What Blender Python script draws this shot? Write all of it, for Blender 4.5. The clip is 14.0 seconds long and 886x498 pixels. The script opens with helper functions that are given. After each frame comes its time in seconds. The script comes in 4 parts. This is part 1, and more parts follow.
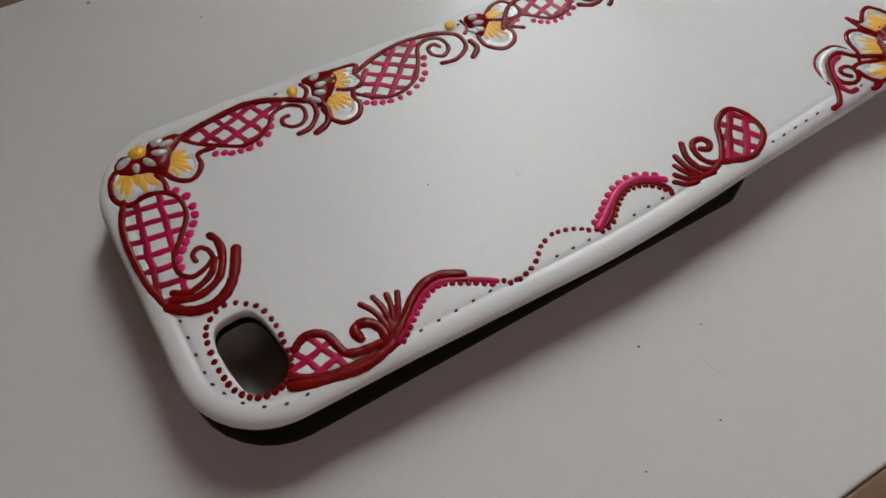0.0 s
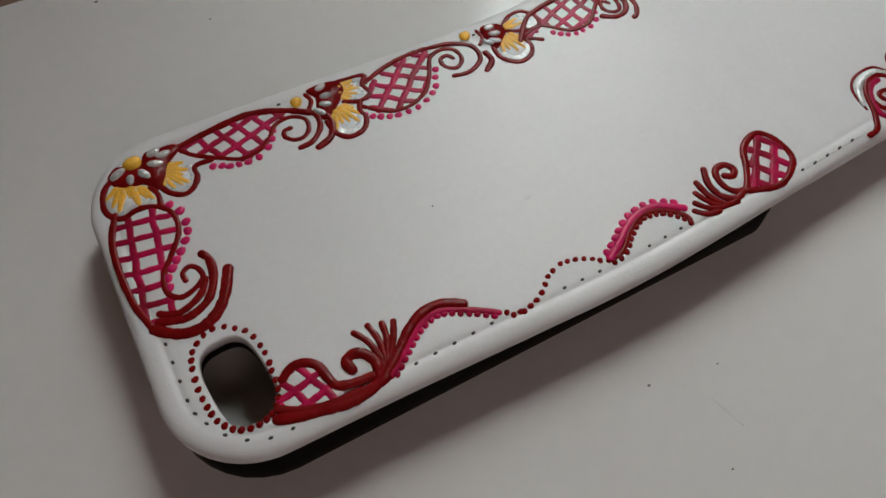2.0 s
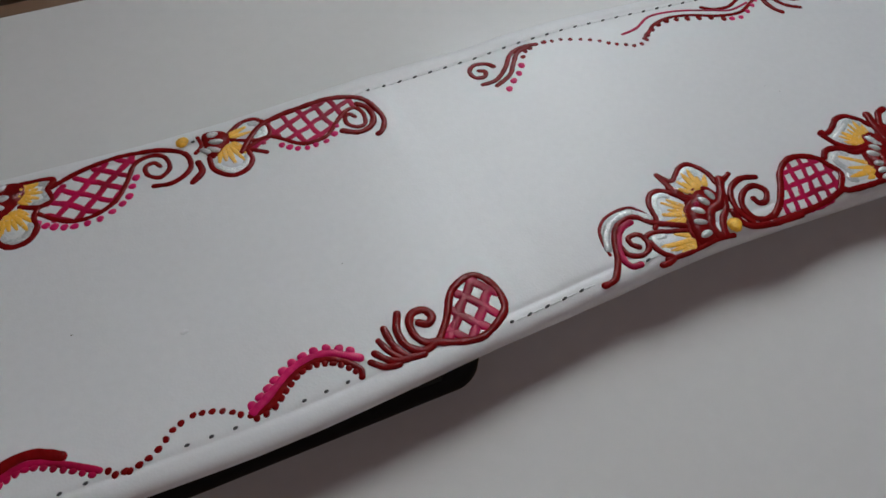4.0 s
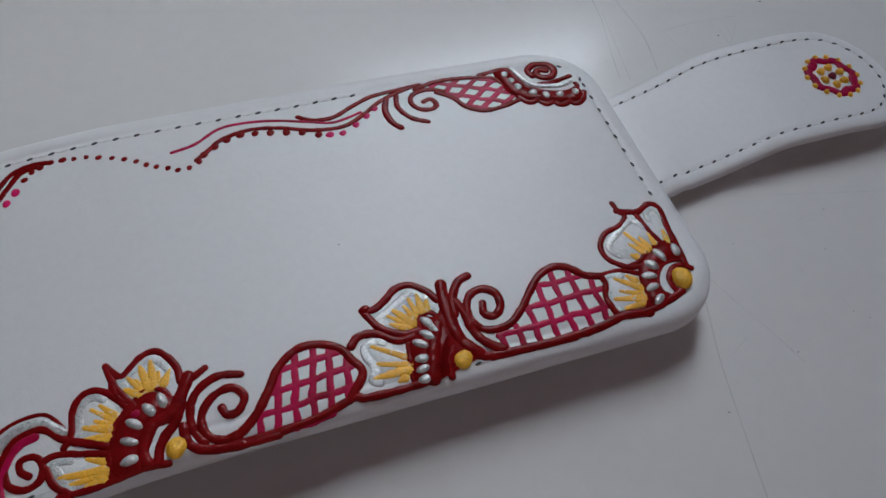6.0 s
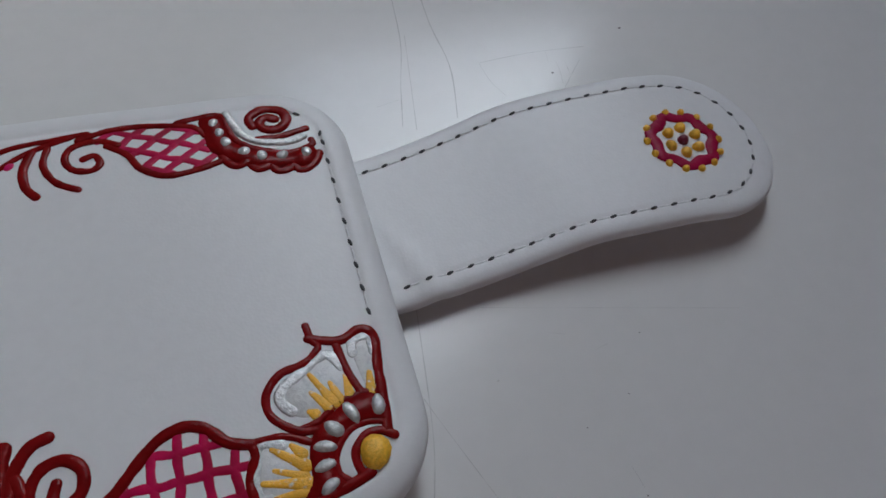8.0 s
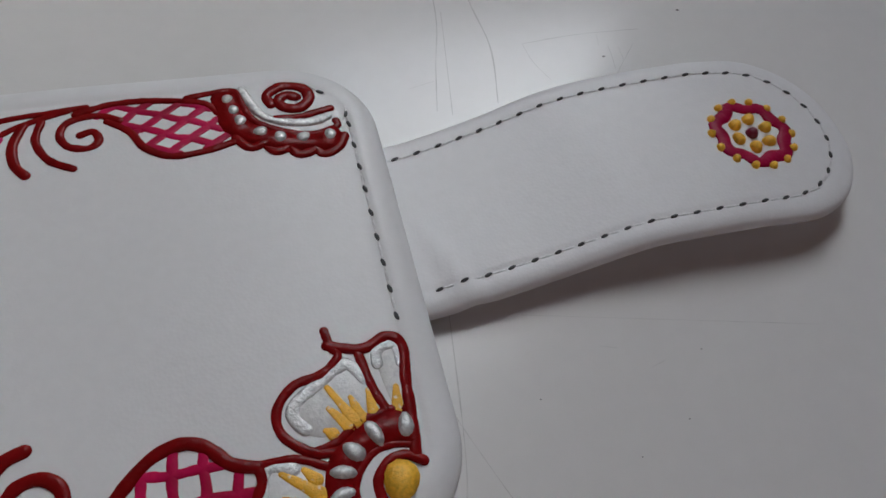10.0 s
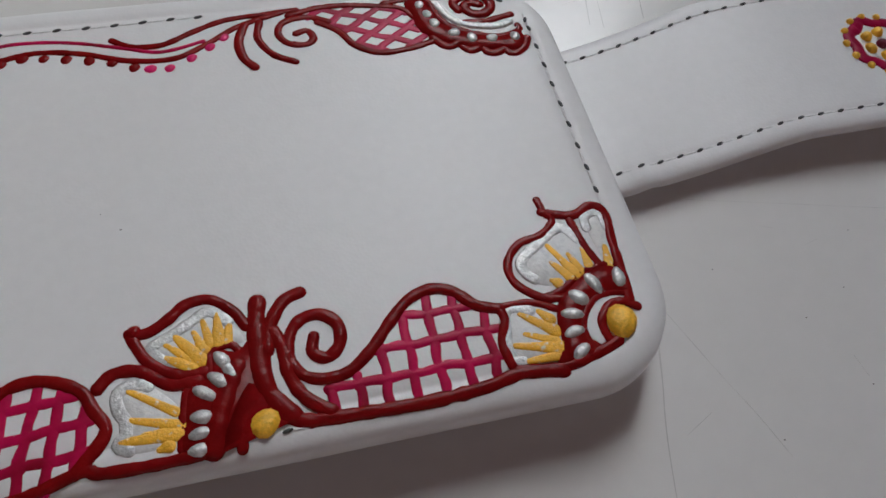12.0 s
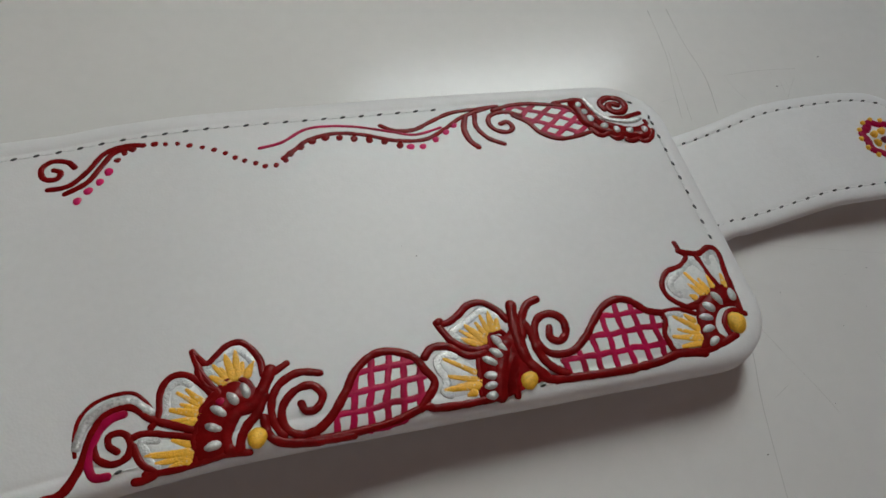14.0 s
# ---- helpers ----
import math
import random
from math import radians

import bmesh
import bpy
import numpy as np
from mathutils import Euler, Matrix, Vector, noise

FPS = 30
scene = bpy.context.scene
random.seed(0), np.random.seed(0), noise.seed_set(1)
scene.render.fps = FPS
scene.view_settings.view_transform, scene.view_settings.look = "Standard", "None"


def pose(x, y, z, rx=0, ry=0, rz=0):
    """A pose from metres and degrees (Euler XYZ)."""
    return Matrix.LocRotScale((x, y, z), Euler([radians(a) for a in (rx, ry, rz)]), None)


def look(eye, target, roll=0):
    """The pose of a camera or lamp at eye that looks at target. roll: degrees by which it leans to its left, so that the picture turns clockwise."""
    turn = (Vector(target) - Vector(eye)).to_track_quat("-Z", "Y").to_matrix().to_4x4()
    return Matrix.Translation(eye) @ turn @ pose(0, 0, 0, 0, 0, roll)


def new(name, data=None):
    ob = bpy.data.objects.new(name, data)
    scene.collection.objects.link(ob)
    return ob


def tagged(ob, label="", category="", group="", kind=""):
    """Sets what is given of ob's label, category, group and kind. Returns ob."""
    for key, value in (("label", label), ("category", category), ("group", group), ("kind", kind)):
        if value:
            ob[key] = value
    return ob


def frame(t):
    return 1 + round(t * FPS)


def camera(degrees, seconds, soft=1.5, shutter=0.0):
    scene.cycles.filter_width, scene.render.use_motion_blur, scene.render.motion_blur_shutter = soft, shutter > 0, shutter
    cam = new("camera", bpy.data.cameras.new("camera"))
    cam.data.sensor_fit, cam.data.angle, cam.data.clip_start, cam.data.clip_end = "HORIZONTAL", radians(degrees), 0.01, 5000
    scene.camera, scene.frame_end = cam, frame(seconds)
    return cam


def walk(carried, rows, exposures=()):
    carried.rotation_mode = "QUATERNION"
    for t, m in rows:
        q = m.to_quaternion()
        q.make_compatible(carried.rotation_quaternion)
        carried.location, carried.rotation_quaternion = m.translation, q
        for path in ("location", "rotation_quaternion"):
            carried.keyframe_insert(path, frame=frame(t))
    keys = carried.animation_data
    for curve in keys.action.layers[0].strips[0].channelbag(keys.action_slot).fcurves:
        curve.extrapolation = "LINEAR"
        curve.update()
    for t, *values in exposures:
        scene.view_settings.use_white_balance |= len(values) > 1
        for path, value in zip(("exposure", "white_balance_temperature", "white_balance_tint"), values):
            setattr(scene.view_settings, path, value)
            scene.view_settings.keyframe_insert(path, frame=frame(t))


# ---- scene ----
cam = camera(55.0, 14.0, soft=1.6)
PATH = [
    (0, (-0.16158, -0.06289, 0.13567), (-0.11519, 0.00529, 0.01037), 4.76),
    (0.5, (-0.16336, -0.06168, 0.13938), (-0.11862, 0.00581, 0.01311), 4.28),
    (1, (-0.16242, -0.06063, 0.13775), (-0.11759, 0.00796, 0.01212), 3.95),
    (1.5, (-0.15772, -0.05948, 0.13586), (-0.11424, 0.00938, 0.00990), 3.72),
    (2, (-0.15256, -0.05726, 0.13288), (-0.11172, 0.01228, 0.00640), 3.48),
    (2.2, (-0.15063, -0.05543, 0.13359), (-0.11145, 0.01394, 0.00651), 3.15),
    (4.3, (-0.07497, -0.06596, 0.12619), (-0.03317, 0.01550, 0.00737), 5.28),
    (4.5, (-0.06380, -0.06619, 0.12850), (-0.02289, 0.01518, 0.00932), 5.15),
    (5, (-0.04198, -0.06278, 0.13157), (0.00037, 0.01722, 0.01196), 8.51),
    (5.5, (-0.01534, -0.05502, 0.13169), (0.02511, 0.02408, 0.01082), 8.18),
    (6, (0.01323, -0.05230, 0.12263), (0.04875, 0.02707, 0.00039), 5.86),
    (6.5, (0.03982, -0.04957, 0.11935), (0.07073, 0.02916, -0.00453), 4.54),
    (7, (0.05317, -0.04689, 0.11102), (0.08494, 0.03264, -0.01213), 5.68),
    (7.5, (0.06303, -0.04071, 0.10792), (0.09427, 0.03940, -0.01498), 6.19),
    (8, (0.07357, -0.02833, 0.10062), (0.10471, 0.04934, -0.02386), 6.83),
    (8.2, (0.07600, -0.02450, 0.09649), (0.10595, 0.05369, -0.02797), 6.65),
    (10.3, (0.07252, -0.02102, 0.08926), (0.10082, 0.05749, -0.03539), 6.80),
    (10.5, (0.06943, -0.02467, 0.08961), (0.09813, 0.05392, -0.03489), 6.99),
    (11, (0.06280, -0.02935, 0.09244), (0.09127, 0.04680, -0.03362), 7.57),
    (11.5, (0.04925, -0.03264, 0.08980), (0.07781, 0.04087, -0.03779), 8.29),
    (12, (0.04591, -0.03079, 0.09137), (0.07471, 0.04380, -0.03554), 8.19),
    (12.5, (0.04289, -0.02745, 0.09076), (0.07258, 0.04669, -0.03622), 8.94),
    (13, (0.03867, -0.02677, 0.09628), (0.06988, 0.04571, -0.03128), 10.20),
    (13.5, (0.02400, -0.03620, 0.11017), (0.05849, 0.03881, -0.01506), 11.43),
    (14, (-0.00189, -0.04712, 0.12852), (0.03645, 0.02987, 0.00563), 14.03),
]
EXPOSURES = [
    (0.0, 1.29, 5320, 1), (2.2, 1.19, 5290, -1), (4.5, 0.91, 5030, 1), (5.5, 0.81, 4960, 2), (6.5, 0.73, 4900, 3), (8.0, 0.61, 4950, 3),
    (10.5, 0.77, 5210, 4), (11.5, 0.88, 5210, 4), (12.5, 0.91, 5240, 3), (13.5, 0.87, 5310, 0), (14.0, 0.89, 5360, -2),
]
walk(cam, [(t, look(eye, target, roll)) for t, eye, target, roll in PATH], exposures=EXPOSURES)

# ---- light: hazy low sky through the window behind the table, added warm fill lamp across the room ----
world = bpy.data.worlds.new("world")
scene.world = world
world.use_nodes = True
wn = world.node_tree
sky = wn.nodes.new("ShaderNodeTexSky")
sky.sky_type, sky.sun_disc = "NISHITA", False
sky.sun_elevation, sky.sun_rotation, sky.dust_density = radians(52), radians(37), 7.0
wn.links.new(sky.outputs[0], wn.nodes["Background"].inputs[0])
wn.nodes["Background"].inputs[1].default_value = 0.15


def fill_lamp(name, place, target, size_x, size_y, power, color):
    data = bpy.data.lights.new(name, "AREA")
    data.shape, data.size, data.size_y, data.energy, data.color = "RECTANGLE", size_x, size_y, power, color
    ob = new(name, data)
    ob.matrix_world = look(place, target)
    return ob


# invented warm fill that lifts the near-side shadows; no such source is known
fill_lamp("window_light_south", (-0.1, -1.05, 0.75), (-0.1, 1.0, 0.75), 0.58, 0.58, 1.0, (1.0, 0.55, 0.28))


# ---- materials ----
def material(name, color, rough=0.5, metal=0.0, scale=0.0, vary=0.08, bump=0.0, bump_scale=1000.0, coat=0.0, voronoi=False, coarse=8.0, spec=0.5):
    """A plain surface with colour variation at two scales and fine relief; scales are per metre."""
    m = bpy.data.materials.new(name)
    m.use_nodes = True
    n, ln = m.node_tree.nodes, m.node_tree.links
    p = n["Principled BSDF"]
    p.inputs["Roughness"].default_value, p.inputs["Metallic"].default_value = rough, metal
    p.inputs["Specular IOR Level"].default_value = spec
    p.inputs["Coat Weight"].default_value = coat
    p.inputs["Coat Roughness"].default_value = 0.15
    co = n.new("ShaderNodeTexCoord")
    fine, broad, mix = n.new("ShaderNodeTexNoise"), n.new("ShaderNodeTexNoise"), n.new("ShaderNodeMath")
    fine.inputs["Scale"].default_value, broad.inputs["Scale"].default_value = scale or 900.0, coarse
    fine.inputs["Detail"].default_value = 4
    ln.new(co.outputs["Object"], fine.inputs["Vector"])
    ln.new(co.outputs["Object"], broad.inputs["Vector"])
    mix.operation = "ADD"
    ln.new(fine.outputs["Fac"], mix.inputs[0])
    ln.new(broad.outputs["Fac"], mix.inputs[1])
    ramp = n.new("ShaderNodeMapRange")
    ramp.inputs["From Min"].default_value, ramp.inputs["From Max"].default_value = 0.6, 1.4
    ramp.inputs["To Min"].default_value, ramp.inputs["To Max"].default_value = 1 - vary, 1 + vary
    ln.new(mix.outputs[0], ramp.inputs["Value"])
    hue = n.new("ShaderNodeHueSaturation")
    hue.inputs["Color"].default_value = (*color, 1)
    ln.new(ramp.outputs[0], hue.inputs["Value"])
    ln.new(hue.outputs[0], p.inputs["Base Color"])
    if bump:
        b = n.new("ShaderNodeBump")
        b.inputs["Strength"].default_value, b.inputs["Distance"].default_value = bump, 0.0004
        if voronoi:
            v = n.new("ShaderNodeTexVoronoi")
            v.inputs["Scale"].default_value = bump_scale
            ln.new(co.outputs["Object"], v.inputs["Vector"])
            ln.new(v.outputs["Distance"], b.inputs["Height"])
        else:
            v = n.new("ShaderNodeTexNoise")
            v.inputs["Scale"].default_value = bump_scale
            v.inputs["Detail"].default_value = 5
            ln.new(co.outputs["Object"], v.inputs["Vector"])
            ln.new(v.outputs["Fac"], b.inputs["Height"])
        ln.new(b.outputs[0], p.inputs["Normal"])
    return m


leather = material("white_leather", (0.78, 0.78, 0.78), 0.40, scale=700, vary=0.03, bump=0.042, bump_scale=2300, voronoi=True, coarse=25, spec=0.32)
red = material("dark_red_paint", (0.185, 0.004, 0.005), 0.22, scale=600, vary=0.35, bump=0.28, bump_scale=1100, coarse=180, spec=0.10)
pink = material("magenta_paint", (0.50, 0.004, 0.075), 0.32, scale=500, vary=0.25, bump=0.14, bump_scale=900, coarse=150, spec=0.12)
rose = material("rose_paint", (0.62, 0.008, 0.13), 0.30, scale=500, vary=0.2, bump=0.1, bump_scale=900, coarse=150, spec=0.2)
def two_tone(mat, other, scale, low, high):
    """Mixes a second colour into a paint in soft patches."""
    n, ln = mat.node_tree.nodes, mat.node_tree.links
    spots, ramp, both, at = n.new("ShaderNodeTexNoise"), n.new("ShaderNodeMapRange"), n.new("ShaderNodeMixRGB"), n.new("ShaderNodeTexCoord")
    spots.inputs["Scale"].default_value, spots.inputs["Detail"].default_value = scale, 4
    ramp.inputs["From Min"].default_value, ramp.inputs["From Max"].default_value = low, high
    ln.new(at.outputs["Object"], spots.inputs["Vector"])
    ln.new(spots.outputs["Fac"], ramp.inputs["Value"])
    ln.new(ramp.outputs[0], both.inputs[0])
    colour = mat.node_tree.nodes["Principled BSDF"].inputs["Base Color"]
    ln.new(colour.links[0].from_socket, both.inputs[1])
    both.inputs[2].default_value = (*other, 1)
    ln.new(both.outputs[0], colour)


two_tone(pink, (0.24, 0.004, 0.022), 160.0, 0.40, 0.66)
two_tone(red, (0.21, 0.006, 0.006), 240.0, 0.45, 0.70)
gold = material("gold_paint", (0.90, 0.52, 0.03), 0.45, metal=0.1, scale=2500, vary=0.3, bump=0.3, bump_scale=3500, coarse=300)
gold_wash = material("thin_gold_paint", (0.92, 0.51, 0.02), 0.5, scale=2500, vary=0.2, bump=0.25, bump_scale=3500, coarse=300)
two_tone(gold_wash, (0.80, 0.76, 0.62), 1500.0, 0.60, 0.74)
silver = material("silver_paint", (0.60, 0.60, 0.59), 0.45, metal=0.5, scale=2500, vary=0.3, bump=0.3, bump_scale=3200, coarse=300)
two_tone(silver, (0.44, 0.44, 0.44), 1600.0, 0.52, 0.66)
white_paint = material("white_paint", (0.77, 0.77, 0.75), 0.45, scale=1500, vary=0.08, bump=0.15, bump_scale=2500, coarse=200)
two_tone(white_paint, (0.68, 0.68, 0.67), 1300.0, 0.50, 0.66)
plum = material("plum_paint", (0.14, 0.006, 0.03), 0.3, scale=600, vary=0.2, bump=0.4, coarse=100)
crimson = material("crimson_paint", (0.30, 0.003, 0.045), 0.35, scale=600, vary=0.2, bump=0.3, coarse=100, spec=0.12)
# dark colour that paints the shade inside the needle holes
thread = material("needle_hole_shade", (0.07, 0.075, 0.075), 0.8, scale=3000, vary=0.3)
yarn = material("pale_grey_thread", (0.74, 0.74, 0.74), 0.8, scale=3000, vary=0.3)
black_plastic = material("black_plastic", (0.003, 0.0025, 0.0025), 0.6, scale=800, vary=0.2, bump=0.15, bump_scale=1500, spec=0.1)
laminate = material("white_laminate", (0.77, 0.76, 0.74), 0.18, scale=300, vary=0.025, bump=0.03, bump_scale=300, coarse=10, spec=0.36)
scratch_mat = material("scratch_grey", (0.56, 0.55, 0.53), 0.6, scale=400, vary=0.3, coarse=60)
speck_mat = material("speck_grey", (0.14, 0.13, 0.12), 0.7, scale=900, vary=0.3)
edge_wood = material("brown_wood", (0.20, 0.12, 0.07), 0.5, scale=60, vary=0.25, bump=0.3, bump_scale=200)
plaster = material("cream_plaster", (0.38, 0.31, 0.24), 0.9, scale=40, vary=0.05, bump=0.3, bump_scale=120, coarse=3)
floor_mat = material("grey_floor", (0.30, 0.26, 0.22), 0.5, scale=12, vary=0.15, bump=0.1, bump_scale=60, coarse=3)


# ---- mesh helpers; the plan is in millimetres ----
MM = 0.001


def mesh_object(name, bm, mat, parent=None, label=""):
    me = bpy.data.meshes.new(name)
    bm.to_mesh(me)
    bm.free()
    me.materials.append(mat)
    ob = new(name, me)
    ob.parent = parent
    if label:
        ob["label"] = label
    return ob


part = mesh_object


def smooth(bm):
    for f in bm.faces:
        f.smooth = True
    return bm


def box(x0, x1, y0, y1, z0, z1, bevel=0.0):
    bm = bmesh.new()
    bmesh.ops.create_cube(bm, size=1, matrix=Matrix.Translation(((x0 + x1) / 2, (y0 + y1) / 2, (z0 + z1) / 2)) @ Matrix.Diagonal((x1 - x0, y1 - y0, z1 - z0, 1)))
    if bevel:
        bmesh.ops.bevel(bm, geom=bm.edges[:], offset=bevel, segments=3, affect="EDGES", profile=0.5)
    return bm


def points(text):
    return [tuple(float(v) for v in w.split(",")) for w in text.split()]


def glide(pts, step=0.35, closed=False):
    """A Catmull-Rom curve through the points, resampled at an even step."""
    p = [Vector(q) for q in pts]
    if len(p) < 2:
        return p
    n = len(p)
    dense = []
    for i in range(n if closed else n - 1):
        if closed:
            a, b, c, d = p[i - 1], p[i], p[(i + 1) % n], p[(i + 2) % n]
        else:
            a, b, c, d = p[max(i - 1, 0)], p[i], p[i + 1], p[min(i + 2, n - 1)]
        for k in range(10):
            u = k / 10
            dense.append(0.5 * ((2 * b) + (c - a) * u + (2 * a - 5 * b + 4 * c - d) * u * u + (3 * b - a - 3 * c + d) * u ** 3))
    dense.append(p[0].copy() if closed else p[-1])
    run = [0.0]
    for a, b in zip(dense, dense[1:]):
        run.append(run[-1] + (b - a).length)
    count = max(2, int(run[-1] / step) + 1)
    out, j = [], 0
    for k in range(count if closed else count + 1):
        s = run[-1] * k / count
        while j < len(run) - 2 and run[j + 1] < s:
            j += 1
        w = (s - run[j]) / max(run[j + 1] - run[j], 1e-9)
        out.append(dense[j].lerp(dense[j + 1], w))
    return out


def inside(pt, poly):
    x, y, odd = pt[0], pt[1], False
    for (x0, y0), (x1, y1) in zip(poly, poly[1:] + poly[:1]):
        if (y0 > y) != (y1 > y) and x < (x1 - x0) * (y - y0) / (y1 - y0) + x0:
            odd = not odd
    return odd


def ease(a, b, x):
    u = min(1.0, max(0.0, (x - a) / (b - a)))
    return u * u * (3 - 2 * u)


# ---- the form of the opened case ----
X0, X1, WIDE, R_LEFT, R_RIGHT = -164.6, 88.7, 66.0, 15.0, 12.0


def near_edge(x):
    return -10.9 + 8.5 * ease(-98, 5, x) - 0.5 * (1 - ease(-165, -125, x))


def far_edge(x):
    return near_edge(x) + WIDE - 0.5 * ease(-60, 0, x) - 1.1 * ease(30, 89, x)


def rim(x, y):
    """Distance from the outline of the cover, inwards positive."""
    c, h = (near_edge(x) + far_edge(x)) / 2, (far_edge(x) - near_edge(x)) / 2
    r = R_LEFT if x < -40 else R_RIGHT
    qx, qy = max(X0 - x, x - X1) + r, abs(y - c) - h + r
    return r - (math.hypot(max(qx, 0), max(qy, 0)) + min(max(qx, qy), 0))


HEIGHTS = [(-170, 11.7), (-58, 11.8), (-50, 11.7), (-43, 11.15), (-36, 11.0), (-29, 10.9), (-26, 10.85), (-15, 11.55), (-4, 11.7), (30, 10.9), (60, 10.1), (95, 9.2)]


def level(x):
    for (a, za), (b, zb) in zip(HEIGHTS, HEIGHTS[1:]):
        if x <= b:
            return za + (zb - za) * ease(a, b, x) if b - a < 12 else za + (zb - za) * (x - a) / (b - a)
    return HEIGHTS[-1][1]


def crease(x, y):
    """Two soft buckles across the hinge, slanting a little."""
    mid = near_edge(x) + WIDE / 2
    v = (y - mid) / 34.0
    first = 0.10 * math.exp(-((x + 29.0 - 2.0 * v) / 3.8) ** 2) * ease(-1.0, 0.2, -v)
    second = -0.09 * math.exp(-((x + 38.0 + 3.0 * v) / 2.6) ** 2) * ease(-1.2, 0.4, -v)
    wave = 0.18 * noise.noise(Vector((x * 0.03, y * 0.03, 0.3))) + 0.10 * noise.noise(Vector((x * 0.12, y * 0.12, 4.0)))
    return first + second + wave


def top(x, y):
    d = rim(x, y)
    return level(x) + crease(x, y) - 0.9 * ease(-45, -10, x) * math.exp(-max(d, 0) / 7.0)


def bead_profile(d, groove=3.8):
    """Height of the rolled border below the top at a distance from the outline."""
    roll = 1.25 * (1 - math.sqrt(max(0.0, 1 - (1 - min(d, 2.0) / 2.0) ** 2)))
    return -roll - 0.2 * math.exp(-((d - groove) / 0.5) ** 2) + 0.06 * math.exp(-((d - 2.4) / 0.8) ** 2)


EDGE_STEPS = [0, 0.1, 0.28, 0.55, 0.95, 1.6, 2.6, 2.9, 3.2, 3.55, 3.8, 4.0, 4.3, 5.0, 6.2, 7.6]


def pad(lo, hi, x0, x1, corner0, corner1, height, thick, hole=None, side=lambda x: 1.0):
    """A padded leather sheet between two long edges with a rolled border; hole: centre, half sizes and power of a window through it."""
    bm = bmesh.new()
    xs = [x0 + s for s in EDGE_STEPS] + [x1 - s for s in reversed(EDGE_STEPS)]
    n = int((x1 - x0 - 15.2) / 1.2)
    xs = sorted(xs + [x0 + 7.6 + (x1 - x0 - 15.2) * k / n for k in range(1, n)])

    def cut(x):
        a, b = 0.0, 0.0
        if x - x0 < corner0:
            a = corner0 - math.sqrt(max(0, corner0 ** 2 - (corner0 - (x - x0)) ** 2))
        if x1 - x < corner1:
            b = corner1 - math.sqrt(max(0, corner1 ** 2 - (corner1 - (x1 - x)) ** 2))
        return max(a, b)

    grid = []
    for x in xs:
        y0, y1 = lo(x) + cut(x), hi(x) - cut(x)
        span = y1 - y0
        ys = [y0 + s for s in EDGE_STEPS] if span > 16 else [y0 + span * k / 44 for k in range(len(EDGE_STEPS))]
        m = 34
        a, b = (7.6, span - 7.6) if span > 16 else (span * 16 / 44, span * 28 / 44)
        ys = ys + [y0 + a + (b - a) * k / m for k in range(1, m)] + [y1 - (y - y0) for y in reversed(ys)]
        grid.append([bm.verts.new((x * MM, y * MM, height(x, y) * MM)) for y in ys])
    gone = set()
    if hole:
        (hx, hy), (ha, hb), turn = hole
        i0 = max(i for i, x in enumerate(xs) if x < hx - ha - 0.6)
        i1 = min(i for i, x in enumerate(xs) if x > hx + ha + 0.6)
        col = [v.co.y / MM for v in grid[(i0 + i1) // 2]]
        j0 = max(j for j, y in enumerate(col) if y < hy - hb - 0.6)
        j1 = min(j for j, y in enumerate(col) if y > hy + hb + 0.6)
        gone = {(i, j) for i in range(i0, i1) for j in range(j0, j1)}
        loop = [grid[i][j0] for i in range(i0, i1)] + [grid[i1][j] for j in range(j0, j1)] + [grid[i][j1] for i in range(i1, i0, -1)] + [grid[i0][j] for j in range(j1, j0, -1)]
        centre = Vector((hx, hy))
        rings = [loop]
        for grow, drop in ((0.45, 0.0), (0.12, 0.12), (0.0, 0.5), (0.0, 1.9), (0.6, 2.2)):
            ring = []
            for v in loop:
                q = Vector((v.co.x / MM - hx, v.co.y / MM - hy))
                q.rotate(Matrix.Rotation(-turn, 2))
                k = (abs(q.x / ha) ** 3.2 + abs(q.y / hb) ** 3.2) ** (1 / 3.2)
                q = q / k
                q += q.normalized() * grow
                q.rotate(Matrix.Rotation(turn, 2))
                q += centre
                ring.append(bm.verts.new((q.x * MM, q.y * MM, (height(q.x, q.y) - drop) * MM)))
            rings.append(ring)
        for ra, rb in zip(rings, rings[1:]):
            for k in range(len(loop)):
                bm.faces.new((ra[k], ra[(k + 1) % len(loop)], rb[(k + 1) % len(loop)], rb[k]))
    for i in range(len(xs) - 1):
        for j in range(len(grid[0]) - 1):
            if (i, j) not in gone:
                bm.faces.new((grid[i][j], grid[i + 1][j], grid[i + 1][j + 1], grid[i][j + 1]))
    rows = len(grid[0])
    border = [grid[i][0] for i in range(len(xs))] + [grid[-1][j] for j in range(1, rows)] + [grid[i][-1] for i in range(len(xs) - 2, -1, -1)] + [grid[0][j] for j in range(rows - 2, 0, -1)]
    last = border
    cx = (x0 + x1) / 2
    for out, down in ((0.10, 0.3), (0.08, 0.75), (-0.25, 1.2), (-1.1, thick - 0.7), (-3.0, thick - 0.6)):
        ring = []
        for k, v in enumerate(border):
            a, b = border[k - 1].co, border[(k + 1) % len(border)].co
            t = Vector((b.x - a.x, b.y - a.y, 0)).normalized()
            nrm = Vector((t.y, -t.x, 0))
            ring.append(bm.verts.new(v.co + nrm * out * MM - Vector((0, 0, down * side(v.co.x / MM) * MM))))
        for k in range(len(border)):
            bm.faces.new((last[k], ring[k], ring[(k + 1) % len(border)], last[(k + 1) % len(border)]))
        last = ring
    if not hole:
        bm.faces.new(list(reversed(last)))
    bmesh.ops.recalc_face_normals(bm, faces=bm.faces[:])
    return smooth(bm)


